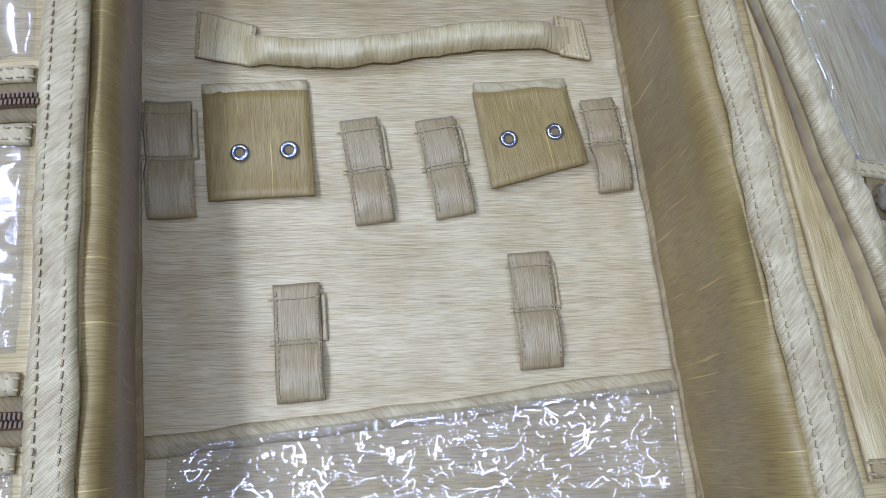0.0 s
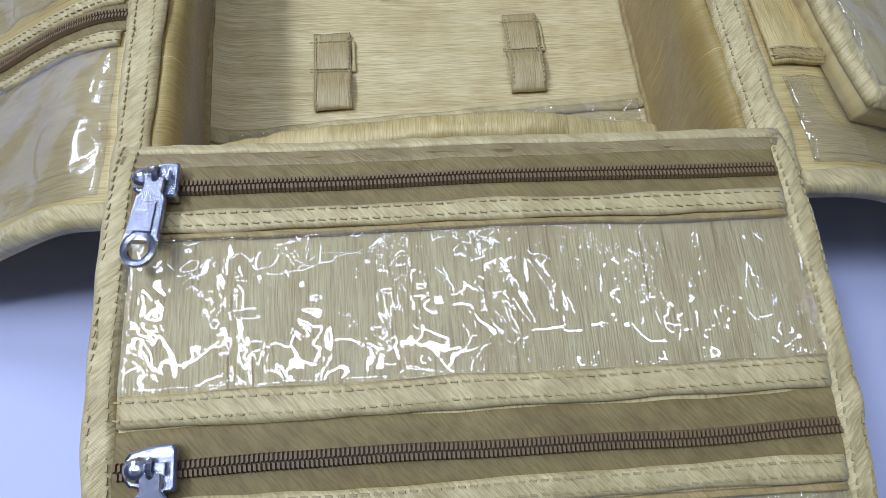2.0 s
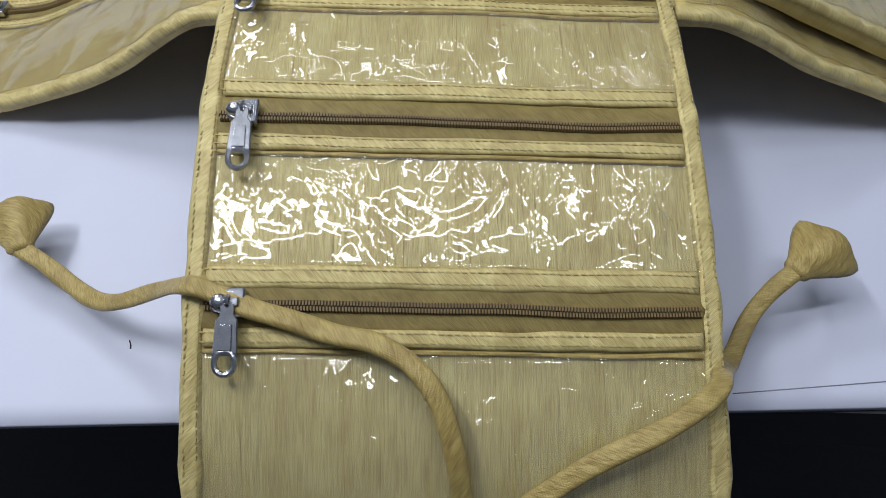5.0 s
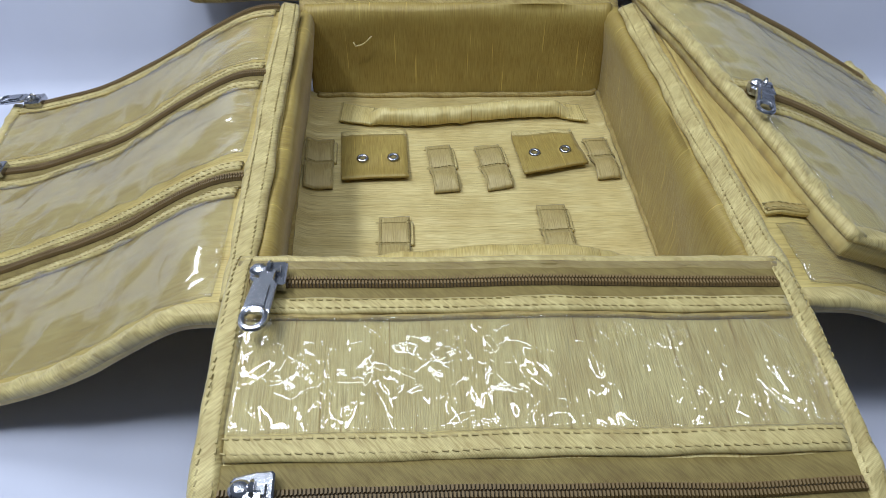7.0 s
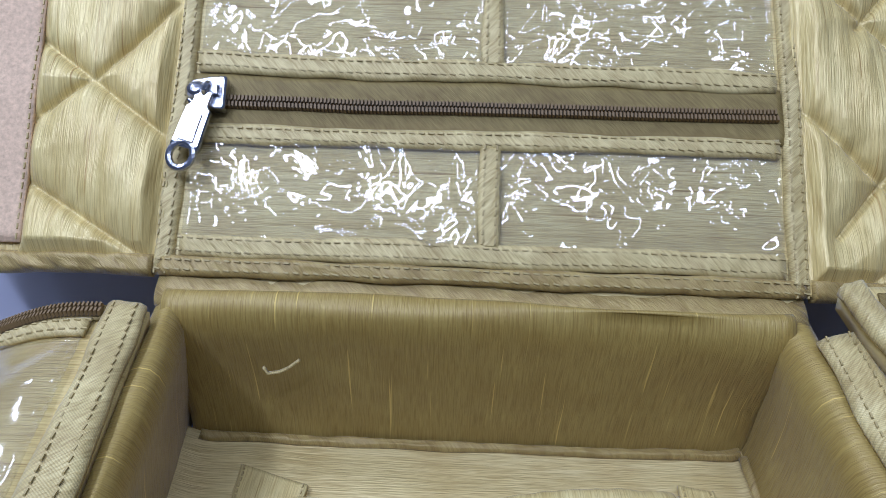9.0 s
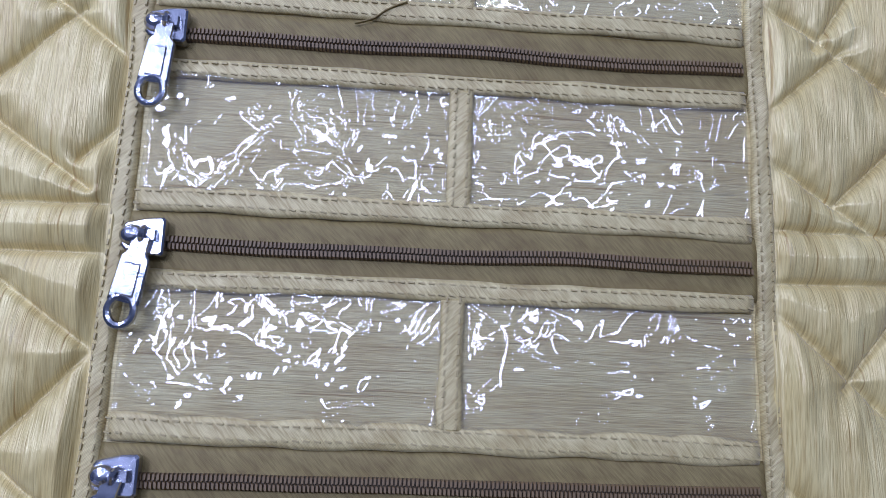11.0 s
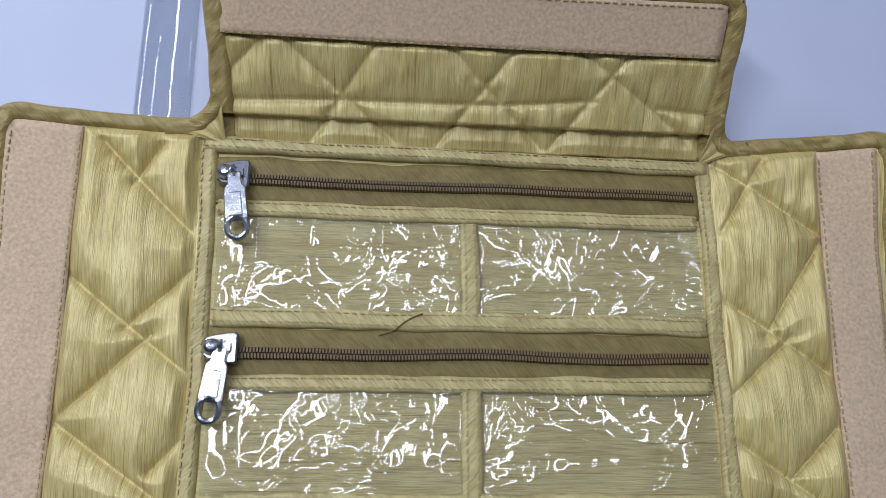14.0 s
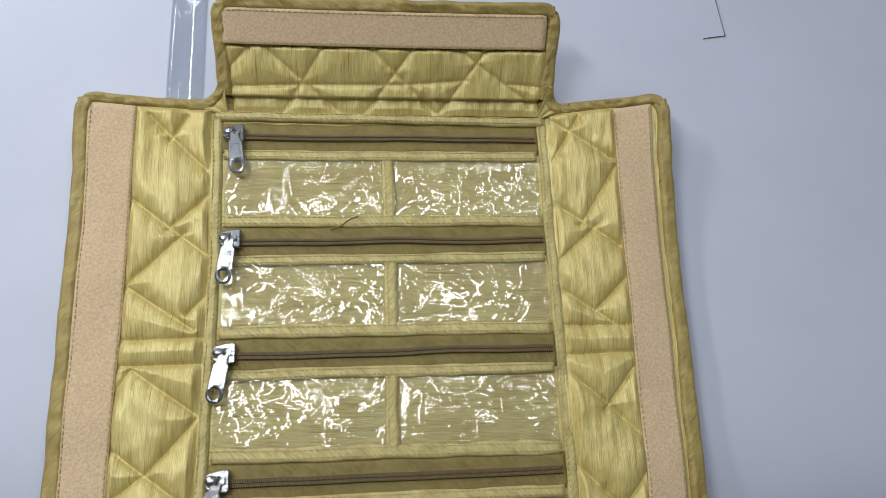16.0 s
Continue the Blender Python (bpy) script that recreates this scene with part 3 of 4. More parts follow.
ROLL_X, ROLL_Y = (-0.064, -0.0548, -0.0276, 0.0026, 0.0386, 0.0714, 0.080), (0.161, 0.1585, 0.1560, 0.1590, 0.1645, 0.1650, 0.166)
padded_roll("ring_roll", (-0.0625, 0.16, 0), (0.078, 0.16, 0), 0.0058, 0.0078, tray, "stuffed gold silk ring roll", 0.0, 0, None, lambda x: spline(ROLL_X, ROLL_Y, x))
for tab in (((-0.0785, 0.1771), (-0.0543, 0.1700), (-0.0565, 0.1520), (-0.0789, 0.1556)), ((0.0725, 0.1765), (0.0845, 0.1748), (0.0863, 0.1550), (0.0735, 0.1575))):
    fn, tx, ty = flat_patch("roll_tab", tab, 0.0016, silk_gold, 0.0008, "flat sewn silk end of the ring roll", 14)
    sew = []
    for a in (0.0015, tx - 0.0015):
        sew += stitch_items(surf_path(fn, a, 0.001, a, ty - 0.001, 10), 0, 0.0024, 0.0017, 0.0003)
    boxes_mesh("stitching", sew, thread_mat, tray)
padded_roll("front_roll", (-0.078, -0.049, 0), (0.088, -0.0435, 0), 0.0060, 0.0660, organiser, "stuffed gold silk roll along the front wall", 0.001, 2, silk_flap, None, 0.30, 0.0085)

# corner seams of the tray
for p0, p1 in (((-0.1030, 0.188), (-0.0900, -0.045)), ((0.0985, 0.188), (0.1105, -0.045)), ((-0.097, 0.190), (0.098, 0.190))):
    ribbon("corner_seam", surf_path(floor_at, *p0, *p1, 50, 0.0006, 5), 0.0035, 0.0022, bias_dark, tray, 0.0004, wob=0.3)


# ---- rows of zipped vinyl pockets on a panel ----
def zip_row(panel, S, a0, b0, a1, b1, slider, pull_deg, tape_w=0.0205, wave=0.0012, seed=0, nose=1):
    """Tape, coil and slider along a line on S. slider: its distance along the line, 0 to 1."""
    path = surf_path(S, a0, b0, a1, b1, 90, wave, seed, 0.0007)
    ribbon("zip_tape", path, tape_w, 0.0007, tape_mat, panel, 0.0, wob=0.12, seed=seed, label="olive brown zip tape")
    cp = [(p + n * 0.0008, n) for p, n in path[1:-1]]
    ribbon("coil_core", cp, 0.0046, 0.0009, coil_core, panel, 0.0)
    boxes_mesh("zip_coil", coil_items(cp), coil_mat, panel, "dark brown zip coil")
    da, db = a1 - a0, b1 - b0
    L = math.hypot(da, db)
    if slider is not None:
        slider_and_pull(panel, lambda a, b: Vector(S(a, b)) + Vector((0, 0, 0.002)), a0 + da * slider, b0 + db * slider, nose * da / L, nose * db / L, pull_deg)


def band_on(panel, S, a0, b0, a1, b1, w, seed=0, mat=None, wave=0.0008, h=0.0013, stitch=True, lift=0.0011):
    path = surf_path(S, a0, b0, a1, b1, 70, wave, seed, 0.0)
    ribbon("binding_strip", path, w, h, mat or bias, panel, lift, wob=0.22, seed=seed)
    if stitch:
        return stitch_items(path, w * 0.24, 0.0032, 0.0021, h + lift + 0.0002, 0.22) + stitch_items(path, -w * 0.28, 0.0032, 0.0021, h + lift + 0.0002, 0.1)
    return []


def window_on(panel, S, a0, a1, b0, b1, seed=0, mat=None, amp=0.0009, lift=0.0016, na=70, nb=26):
    """A slack pane of clear vinyl over a pocket."""
    def fn(a, b):
        e = min(min(a - a0, a1 - a), min(b - b0, b1 - b)) / 0.012
        e = max(0.0, min(1.0, e))
        w = noise.noise((a * 70 + seed * 9, b * 55, 2.2)) + 0.35 * noise.noise((a * 150, b * 100 + seed * 5, 5.2)) * (1.5 - e)
        ridge = 1 - abs(noise.noise((a * 46 + b * 20, b * 38 + seed * 7, 8.1))) * 2.2
        p = Vector(S(a, b))
        n = (Vector(S(a + .001, b)) - p).cross(Vector(S(a, b + .001)) - p).normalized()
        if n.z < 0:
            n = -n
        return p + n * (lift + 0.0012 * e + amp * (w + 0.8 * max(0, ridge) ** 3))
    return sheet("vinyl_window", fn, a0, a1, b0, b1, na, nb, mat or film, panel, 0.00025, label="clear crinkled vinyl")


# ---- front panel ----
FO, FROT = Vector((-0.0905, -0.0605, 0)), radians(2.3)
FP_Y = [-0.03, 0.0, 0.012, 0.045, 0.09, 0.15, 0.19, 0.23, 0.255, 0.27, 0.278]
FP_Z = [0.070, 0.0895, 0.0935, 0.0930, 0.0880, 0.0705, 0.0540, 0.028, -0.002, -0.045, -0.085]
FW = 0.213


def front_S(a, b):
    x = FO.x + a * math.cos(FROT) + b * math.sin(FROT)
    y = FO.y + a * math.sin(FROT) - b * math.cos(FROT)
    z = spline(FP_Y, FP_Z, b) + 0.0045 - 0.0105 * a / FW * (1 if b < 0.2 else max(0, 1 - (b - 0.2) / 0.06))
    z += 0.0010 * noise.noise((a * 18, b * 22, 0.5))
    return (x, y, z)


front = sheet("front_panel", front_S, 0, FW, 0.0, 0.276, 70, 110, silk_gold, organiser, 0.006, label="slub silk panel with zipped vinyl pockets")
stitches = []
for zb, end in ((0.0160, 0.0775), (0.0960, 0.1585), (0.1735, 0.262)):
    k = int(zb * 1000)
    zip_row(front, front_S, 0.006, zb + 0.0003, FW - 0.006, zb + 0.0006, 0.045 if zb < 0.05 else 0.06, -97 if zb < 0.05 else -90, seed=k)
    stitches += band_on(front, front_S, 0.008, zb + 0.0115, FW - 0.008, zb + 0.011, 0.0072, k + 1)
    ribbon("pocket_lip", surf_path(front_S, 0.008, zb + 0.0163, FW - 0.008, zb + 0.0158, 60, 0.0008, k + 2), 0.0022, 0.0012, bias_dark, front, 0.0004, wob=0.3)
    window_on(front, front_S, 0.007, FW - 0.007, zb + 0.0165, end, k)
    if end < 0.2:
        stitches += band_on(front, front_S, 0.008, end + 0.0042, FW - 0.008, end + 0.0036, 0.0092, k + 3)
for a in (0.0035, FW - 0.0035):
    stitches += band_on(front, front_S, a, 0.0005, a, 0.274, 0.0095, 9, None, 0.0008, 0.0045, True, -0.0022)
stitches += band_on(front, front_S, 0.002, 0.0060, FW - 0.002, 0.0060, 0.0070, 4, bias_olive, 0.0006, 0.0009, False)
stitches += band_on(front, front_S, 0.002, 0.0012, FW - 0.002, 0.0012, 0.0048, 6, bias, 0.0006, 0.0016, False)
boxes_mesh("stitching", stitches, thread_mat, front)


# ---- lid: panel of eight pockets, two quilted wings and a quilted tongue ----
def lid_P(x, s, h=0.0):
    return (x, HY + s * CS - h * SN, HZ + s * SN + h * CS)


LX0, LX1 = -0.103, 0.105


def lid_flare(b):
    """The lid's left edge leans outward near its far end."""
    return 0.0045 * max(0.0, min(1.0, (b - 0.19) / 0.09))


def lid_S(a, b):
    """b is the distance from the hinge."""
    x = a - lid_flare(b) * (LX1 - a) / (LX1 - LX0)
    return lid_P(x, b, 0.0012 * noise.noise((a * 15, b * 18, 3.1)))


lid = sheet("lid_panel", lid_S, LX0, LX1, -0.005, 0.29, 60, 80, silk_gold, organiser, 0.007, swap=True, label="silk lid panel with eight zipped vinyl pockets")
stitches = []
ZS = ((0.2715, -83, 0.040), (0.2030, -97, 0.030), (0.1335, -101, 0.032), (0.0635, -106, 0.034))
for i, (zs, deg, at) in enumerate(ZS):
    zip_row(lid, lid_S, LX0 + 0.004, zs - (0.003 if i else 0.0005), LX1 - 0.004, zs - (0.001 if i else 0.0), at, deg, seed=20 + i)
    stitches += band_on(lid, lid_S, LX0 + 0.006, zs - (0.0142 if i else 0.0122), LX1 - 0.006, zs - 0.0122, 0.0066, 30 + i)
    low = ZS[i + 1][0] + 0.0125 if i < 3 else 0.012
    for x0, x1 in ((LX0 + 0.006, 0.000), (0.006, LX1 - 0.006)):
        window_on(lid, lid_S, x0, x1, low + 0.001, zs - 0.0155, 40 + i * 2 + (x0 > 0), None, 0.0009, 0.0014, 44, 24)
    stitches += band_on(lid, lid_S, LX0 + 0.006, low - 0.0010, LX1 - 0.006, low - 0.0005, 0.0080, 50 + i)
    stitches += band_on(lid, lid_S, 0.003, zs - 0.016, 0.003, low + 0.002, 0.0078, 60 + i)
for a in (LX0 + 0.001, LX1 - 0.001):
    stitches += band_on(lid, lid_S, a, 0.002, a, 0.288, 0.0070, 70, None, 0.0008, 0.0030, True, -0.0004)
stitches += band_on(lid, lid_S, LX0, 0.287, LX1, 0.2845, 0.0065, 71, None, 0.0006, 0.0024)
stitches += band_on(lid, lid_S, LX0, 0.004, LX1, 0.004, 0.006, 72, bias_dark, 0.0006, 0.0020)
boxes_mesh("stitching", stitches, thread_mat, lid)


ribbon("hinge_band", [(Vector((LX0 + (LX1 - LX0) * i / 40, 0.2035, 0.0690 + 0.0008 * noise.noise((i * 0.7, 0, 2)))), Vector((0, -0.35, 1))) for i in range(41)], 0.013, 0.0028, bias_dark, organiser, 0.0, label="bound cloth hinge between box and lid", wob=0.25)


def near_line(u, v, lines):
    """Distance to the nearest of some straight seams, and the place along that seam."""
    best, along = 1.0, 0.0
    for x0, y0, x1, y1 in lines:
        dx, dy = x1 - x0, y1 - y0
        q = dx * dx + dy * dy
        t = max(0.0, min(1.0, ((u - x0) * dx + (v - y0) * dy) / q))
        d = math.hypot(u - x0 - t * dx, v - y0 - t * dy)
        if d < best:
            best, along = d, t * math.sqrt(q) + x0 * 7
    return best, along


def puff(u, v, lines, seed):
    """Quilt height in metres: a sharp seam with puckers across it, full between the seams."""
    d, t = near_line(u, v, lines)
    full = 0.0050 * (1 - math.exp(-d / 0.0055)) + 0.0013 * (1 - math.exp(-(d / 0.0010) ** 2))
    tuck = math.exp(-d / 0.0045) * (1 - math.exp(-d / 0.001)) * 0.0011 * noise.noise((t * 210, d * 60, seed))
    return full + tuck


# seams of the quilting, (outward, along) from the lid's edge and the hinge
QUILT_LEFT = ((0.041, 0.289, 0.004, 0.251), (0.017, 0.289, 0.027, 0.271), (0.003, 0.235, 0.026, 0.211), (0.052, 0.235, 0.002, 0.193), (0.001, 0.171, 0.012, 0.157),
              (0.016, 0.209, 0.049, 0.175), (0.050, 0.177, 0.008, 0.147), (0.050, 0.1425, 0.001, 0.1425), (0.050, 0.127, 0.001, 0.127), (0.041, 0.125, 0.002, 0.097),
              (0.002, 0.097, 0.029, 0.065), (0.050, 0.081, 0.001, 0.045), (0.029, 0.066, 0.050, 0.050), (0.050, 0.109, 0.041, 0.125), (0.050, 0.030, 0.004, 0.003))
QUILT_RIGHT = ((0.003, 0.290, 0.045, 0.255), (0.022, 0.291, 0.004, 0.259), (0.045, 0.257, 0.018, 0.213), (0.001, 0.231, 0.046, 0.195), (0.028, 0.213, 0.000, 0.187),
               (0.042, 0.176, 0.023, 0.157), (0.000, 0.173, 0.036, 0.146), (0.000, 0.1475, 0.046, 0.1462), (0.000, 0.129, 0.046, 0.1296), (0.000, 0.121, 0.046, 0.078),
               (0.042, 0.120, 0.022, 0.095), (0.001, 0.066, 0.045, 0.022), (0.045, 0.060, 0.012, 0.020), (0.045, 0.022, 0.020, 0.002))
QUILT_TONGUE = ((-0.105, 0.024, -0.084, 0.0445), (-0.079, 0.0445, -0.030, 0.000), (-0.039, 0.046, -0.069, 0.000), (-0.0135, 0.046, 0.031, 0.001), (0.017, 0.046, -0.015, 0.002),
                (0.043, 0.044, 0.093, 0.009), (0.063, 0.045, 0.033, 0.002), (-0.107, 0.0175, -0.060, 0.0195), (-0.060, 0.0195, 0.010, 0.0205), (0.010, 0.0205, 0.050, 0.024), (0.077, 0.022, 0.103, 0.020))


def rounded(u, v, lim):
    """Bend the corner of a square patch (u, v from 0) into a quarter circle."""
    cu, cv = max(0.0, u / lim), max(0.0, v / lim)
    if cu > 0 and cv > 0:
        f = max(cu, cv) / math.hypot(cu, cv)
        return cu * f * lim, cv * f * lim
    return u, v


WING_OUT = {-1: 0.0820, 1: 0.0780}
WING_SEAMS = {-1: QUILT_LEFT, 1: QUILT_RIGHT}


def wing_fn(side, quilted=True):
    edge = WING_OUT[side] - 0.013
    hook = 0.0495 if side < 0 else 0.0445

    def fn(a, b):
        """a: outward from the lid, b: along from the hinge."""
        if a > edge and b > 0.287:
            du, dv = rounded(a - edge, b - 0.287, 0.013)
            a, b = edge + du, 0.287 + dv
        elif a > edge and b < 0.013:
            du, dv = rounded(a - edge, 0.013 - b, 0.013)
            a, b = edge + du, 0.013 - dv
        f = b / 0.3
        wide = 0.0765 + 0.009 * f
        x = (LX1 if side > 0 else LX0) + side * a * wide / 0.08
        if side < 0:
            x -= lid_flare(b) * max(0.0, 1 - a / 0.045)
        h = 0.0
        if quilted:
            inq = 0.12 + 0.88 * max(0.0, min(1.0, (a - 0.002) / 0.004, (hook - a) / 0.004, (0.295 - b) / 0.005, (b - 0.004) / 0.005))
            h = (puff(a, b, WING_SEAMS[side], side) + 0.0007 * noise.noise((a * 130, b * 90, 4.4)) + 0.0006 * noise.noise((a * 250, b * 35, 1.4))) * inq
        rise = (0.016 if side > 0 else 0.012) * max(0, (f - 0.62) / 0.38) ** 2 * (a / 0.08)
        rise += 0.002 * noise.noise((a * 30, b * 25, side))
        sag = -0.004 * (a / 0.08) * max(0, 1 - f / 0.3)
        s0 = 0.002 + b + (0.004 * (a / 0.08) ** 2 - 0.006) * f
        if side < 0:
            s0 -= 0.004 * f * (a / 0.08)
        return lid_P(x, s0, h + 0.0012 + rise + sag)
    return fn


for side, t0, t1 in ((-1, 0.0485, 0.0745), (1, 0.0435, 0.0665)):
    W, WF = wing_fn(side), wing_fn(side, False)
    out = WING_OUT[side]
    wing = sheet("lid_wing", W, 0.0, out, 0.0, 0.300, 110, 400, silk_quilt, organiser, 0.006, label="quilted gold silk wing edged with hook tape")
    sheet("hook_tape", lambda a, b, WF=WF: Vector(WF(a, b)) + Vector((0, -SN, CS)) * (0.0028 + 0.0004 * noise.noise((a * 90, b * 60, 3))), t0, t1, 0.008, 0.2935, 10, 80, velcro_mat, wing, 0.0024, label="peach fabric fastening tape")
    st = []
    for a in (t0 + 0.001, t1 - 0.0012):
        st += stitch_items(surf_path(WF, a, 0.010, a, 0.291, 100), 0, 0.0034, 0.0022, 0.0030)
    st += band_on(wing, WF, out - 0.0035, 0.001, out - 0.0035, 0.299, 0.0095, 80, bias_dark, 0.0006, 0.0042, False, -0.001)
    st += band_on(wing, WF, 0.002, 0.298, out - 0.001, 0.298, 0.0075, 81, bias_dark, 0.0006, 0.0040, False, -0.001)
    st += band_on(wing, WF, 0.002, 0.002, out - 0.001, 0.002, 0.0075, 82, bias_dark, 0.0006, 0.0040, False, -0.001)
    boxes_mesh("stitching", st, thread_mat, wing)

TANG = radians(72)


def tongue_S(a, b, quilted=True):
    """b: outward from the far end of the lid, bending upward."""
    y0, z0 = HY + 0.289 * CS, HZ + 0.289 * SN
    if abs(a) > 0.095 and b > 0.061:
        du, dv = rounded(abs(a) - 0.095, b - 0.061, 0.011)
        a, b = math.copysign(0.095 + du, a), 0.061 + dv
    k = min(1.0, b / 0.012)
    ang = SLOPE + (TANG - SLOPE) * k * 0.5 if b < 0.012 else TANG
    bb = b
    x = a * (1 + 0.16 * b / 0.07 * 0.25) + 0.003
    h = 0.001
    if quilted:
        h = 0.55 * puff(a, b, QUILT_TONGUE, 5.0) * (0.1 + 0.9 * max(0.0, min(1.0, b / 0.004, (0.0445 - b) / 0.003, (0.1015 - abs(a)) / 0.004))) + 0.0009 * noise.noise((a * 200, b * 70, 6.4))
    curve = 0.006 * math.cos(a * 14)
    y = y0 + bb * math.cos(ang) - h * math.sin(ang) - curve * b / 0.07 * 0.5
    z = z0 + bb * math.sin(ang) + h * math.cos(ang)
    return (x, y, z)


tongue = sheet("lid_tongue", tongue_S, -0.107, 0.106, 0.0, 0.072, 220, 76, silk_quilt, organiser, 0.005, label="quilted gold silk tongue edged with hook tape")
TN = Vector((0, -math.sin(TANG), math.cos(TANG)))
sheet("hook_tape", lambda a, b: Vector(tongue_S(a, b, False)) + TN * 0.0024, -0.101, 0.0985, 0.0440, 0.066, 50, 10, velcro_mat, tongue, 0.0014, label="peach fabric fastening tape")
st = []
for a0, b0, a1, b1 in ((-0.103, 0.0, -0.103, 0.071), (0.103, 0.0, 0.103, 0.071), (-0.105, 0.0695, 0.105, 0.0695)):
    band_on(tongue, lambda a, b: tongue_S(a, b, False), a0, b0, a1, b1, 0.0085, 83, bias_dark, 0.0005, 0.0036, False, -0.001)
for b in (0.0445, 0.0645):
    st += stitch_items(surf_path(lambda a, b: tongue_S(a, b, False), -0.100, b, 0.098, b, 60), 0, 0.0034, 0.0022, 0.0027)
boxes_mesh("stitching", st, thread_mat, tongue)


def gathered_corner(side):
    """The gathered cloth and its binding where a wing meets the tongue."""
    WF = wing_fn(side, False)
    edge = -0.1035 if side < 0 else 0.1035
    top, foot = Vector(tongue_S(edge, 0.020, False)), Vector(WF(0.017, 0.297))
    mid = (Vector(tongue_S(edge, 0.002, False)) + Vector(WF(0.002, 0.297))) / 2
    up = Vector((0, -0.75, 0.66))
    curve = []
    for i in range(15):
        t = i / 14
        curve.append(top * (1 - t) ** 2 + (mid + Vector((side * 0.001, 0, 0))) * 2 * t * (1 - t) + foot * t * t)
    root = mid - Vector((side * 0.006, 0, 0)) + Vector(lid_P(0, -0.006)) - Vector(lid_P(0, 0))
    verts, uvs, faces = [], [], []
    rows = 8
    for i, c in enumerate(curve):
        for k in range(rows + 1):
            f = k / rows
            h = 0.0012 * math.sin(math.pi * f) + 0.0005 * math.sin(i * 1.3) * math.sin(math.pi * f)
            verts.append(root.lerp(c, 0.05 + 0.95 * f) + up * (0.0016 + h))
            uvs.append((i * 0.0016, f * 0.014))
    for i in range(14):
        for k in range(rows):
            a = i * (rows + 1) + k
            faces.append((a, a + 1, a + rows + 2, a + rows + 1))
    gather = mesh_object("corner_gather", verts, faces, silk_quilt, organiser, uvs, True, "gathered gold silk corner of the lid")
    ribbon("binding_strip", [(c, up) for c in curve], 0.0080, 0.0040, bias_dark, gather, -0.0006, wob=0.2, seed=side)


gathered_corner(-1)
gathered_corner(1)


# ---- left flap, hanging from the wall's top down to the paper ----
LF_U = [-0.018, 0.0, 0.018, 0.045, 0.095, 0.14, 0.175, 0.20]
LF_Z = [0.0730, 0.0755, 0.0735, 0.0605, 0.0335, 0.016, 0.0085, 0.0065]


def left_S(a, b):
    """a: outward, b: y."""
    x = -0.1105 + 0.055 * (0.187 - b) - a * 0.985
    y = b + 0.04 * a * (-(b - 0.06) / 0.13) * 0.6
    bulge = 0.0
    for lo, hi, k in ((0.018, 0.094, 0.006), (0.108, 0.176, 0.006), (-0.07, 0.0, 0.004)):
        if lo < b < hi:
            bulge = k * math.sin(math.pi * (b - lo) / (hi - lo)) * math.sin(math.pi * min(1, max(0, a / 0.19)))
    z = spline(LF_U, LF_Z, a) + 0.006 * max(0, (0.19 - b) / 0.26) * max(0, 1 - a / 0.06) + bulge
    z += 0.0022 * noise.noise((a * 22, b * 26, 6.5)) * min(1, a / 0.02)
    return (x, y, z)


left = sheet("left_flap", left_S, -0.011, 0.196, -0.078, 0.187, 70, 90, silk_flap, organiser, 0.005, swap=True, label="silk flap with zipped vinyl pockets, hanging to the table")
st = []
for zb, w0, w1 in ((0.184, 0.1165, 0.1725), (0.1015, 0.026, 0.0895), (0.0085, -0.069, -0.004)):
    k = int(zb * 1000) + 100
    tw = 0.006 if zb > 0.15 else 0.014
    zip_row(left, left_S, 0.000, zb, 0.190, zb - (0.001 if zb > 0.15 else -0.003), 0.945, 168 if zb > 0.15 else 150, tw, 0.001, k, -1)
    st += band_on(left, left_S, 0.004, zb - tw * 0.5 - 0.0035, 0.192, zb - tw * 0.5 - 0.002, 0.007, k + 1)
    if zb < 0.15:
        st += band_on(left, left_S, 0.004, zb + 0.0095, 0.192, zb + 0.0115, 0.006, k + 2)
    window_on(left, left_S, 0.004, 0.190, w0, w1, k, film_flap, 0.0014, 0.0016, 60, 26)
for a0, b0, a1, b1, w in ((0.0, -0.0745, 0.195, -0.0745, 0.009), (0.1935, -0.077, 0.1935, 0.186, 0.007)):
    st += band_on(left, left_S, a0, b0, a1, b1, w, 90, None, 0.0008, 0.0042, False, -0.0015)
st += band_on(left, left_S, -0.0045, -0.070, -0.0045, 0.187, 0.0125, 91, bias, 0.0006, 0.0022)
boxes_mesh("stitching", st, thread_mat, left)

# ---- right flap: a base sheet, a silk pocket and a thick second leaf ----
RF_U = [-0.014, 0.0, 0.03, 0.08, 0.13, 0.165, 0.19]
RF_Z = [0.070, 0.0745, 0.072, 0.051, 0.030, 0.016, 0.009]


def right_S(a, b):
    x = 0.1135 + 0.055 * (0.187 - b) + a * 0.98
    z = spline(RF_U, RF_Z, a) + 0.006 * max(0, (0.19 - b) / 0.26) * max(0, 1 - a / 0.08)
    z += 0.0016 * noise.noise((a * 22, b * 24, 2.5)) * min(1, a / 0.02)
    return (x, b + 0.02 * a, z)


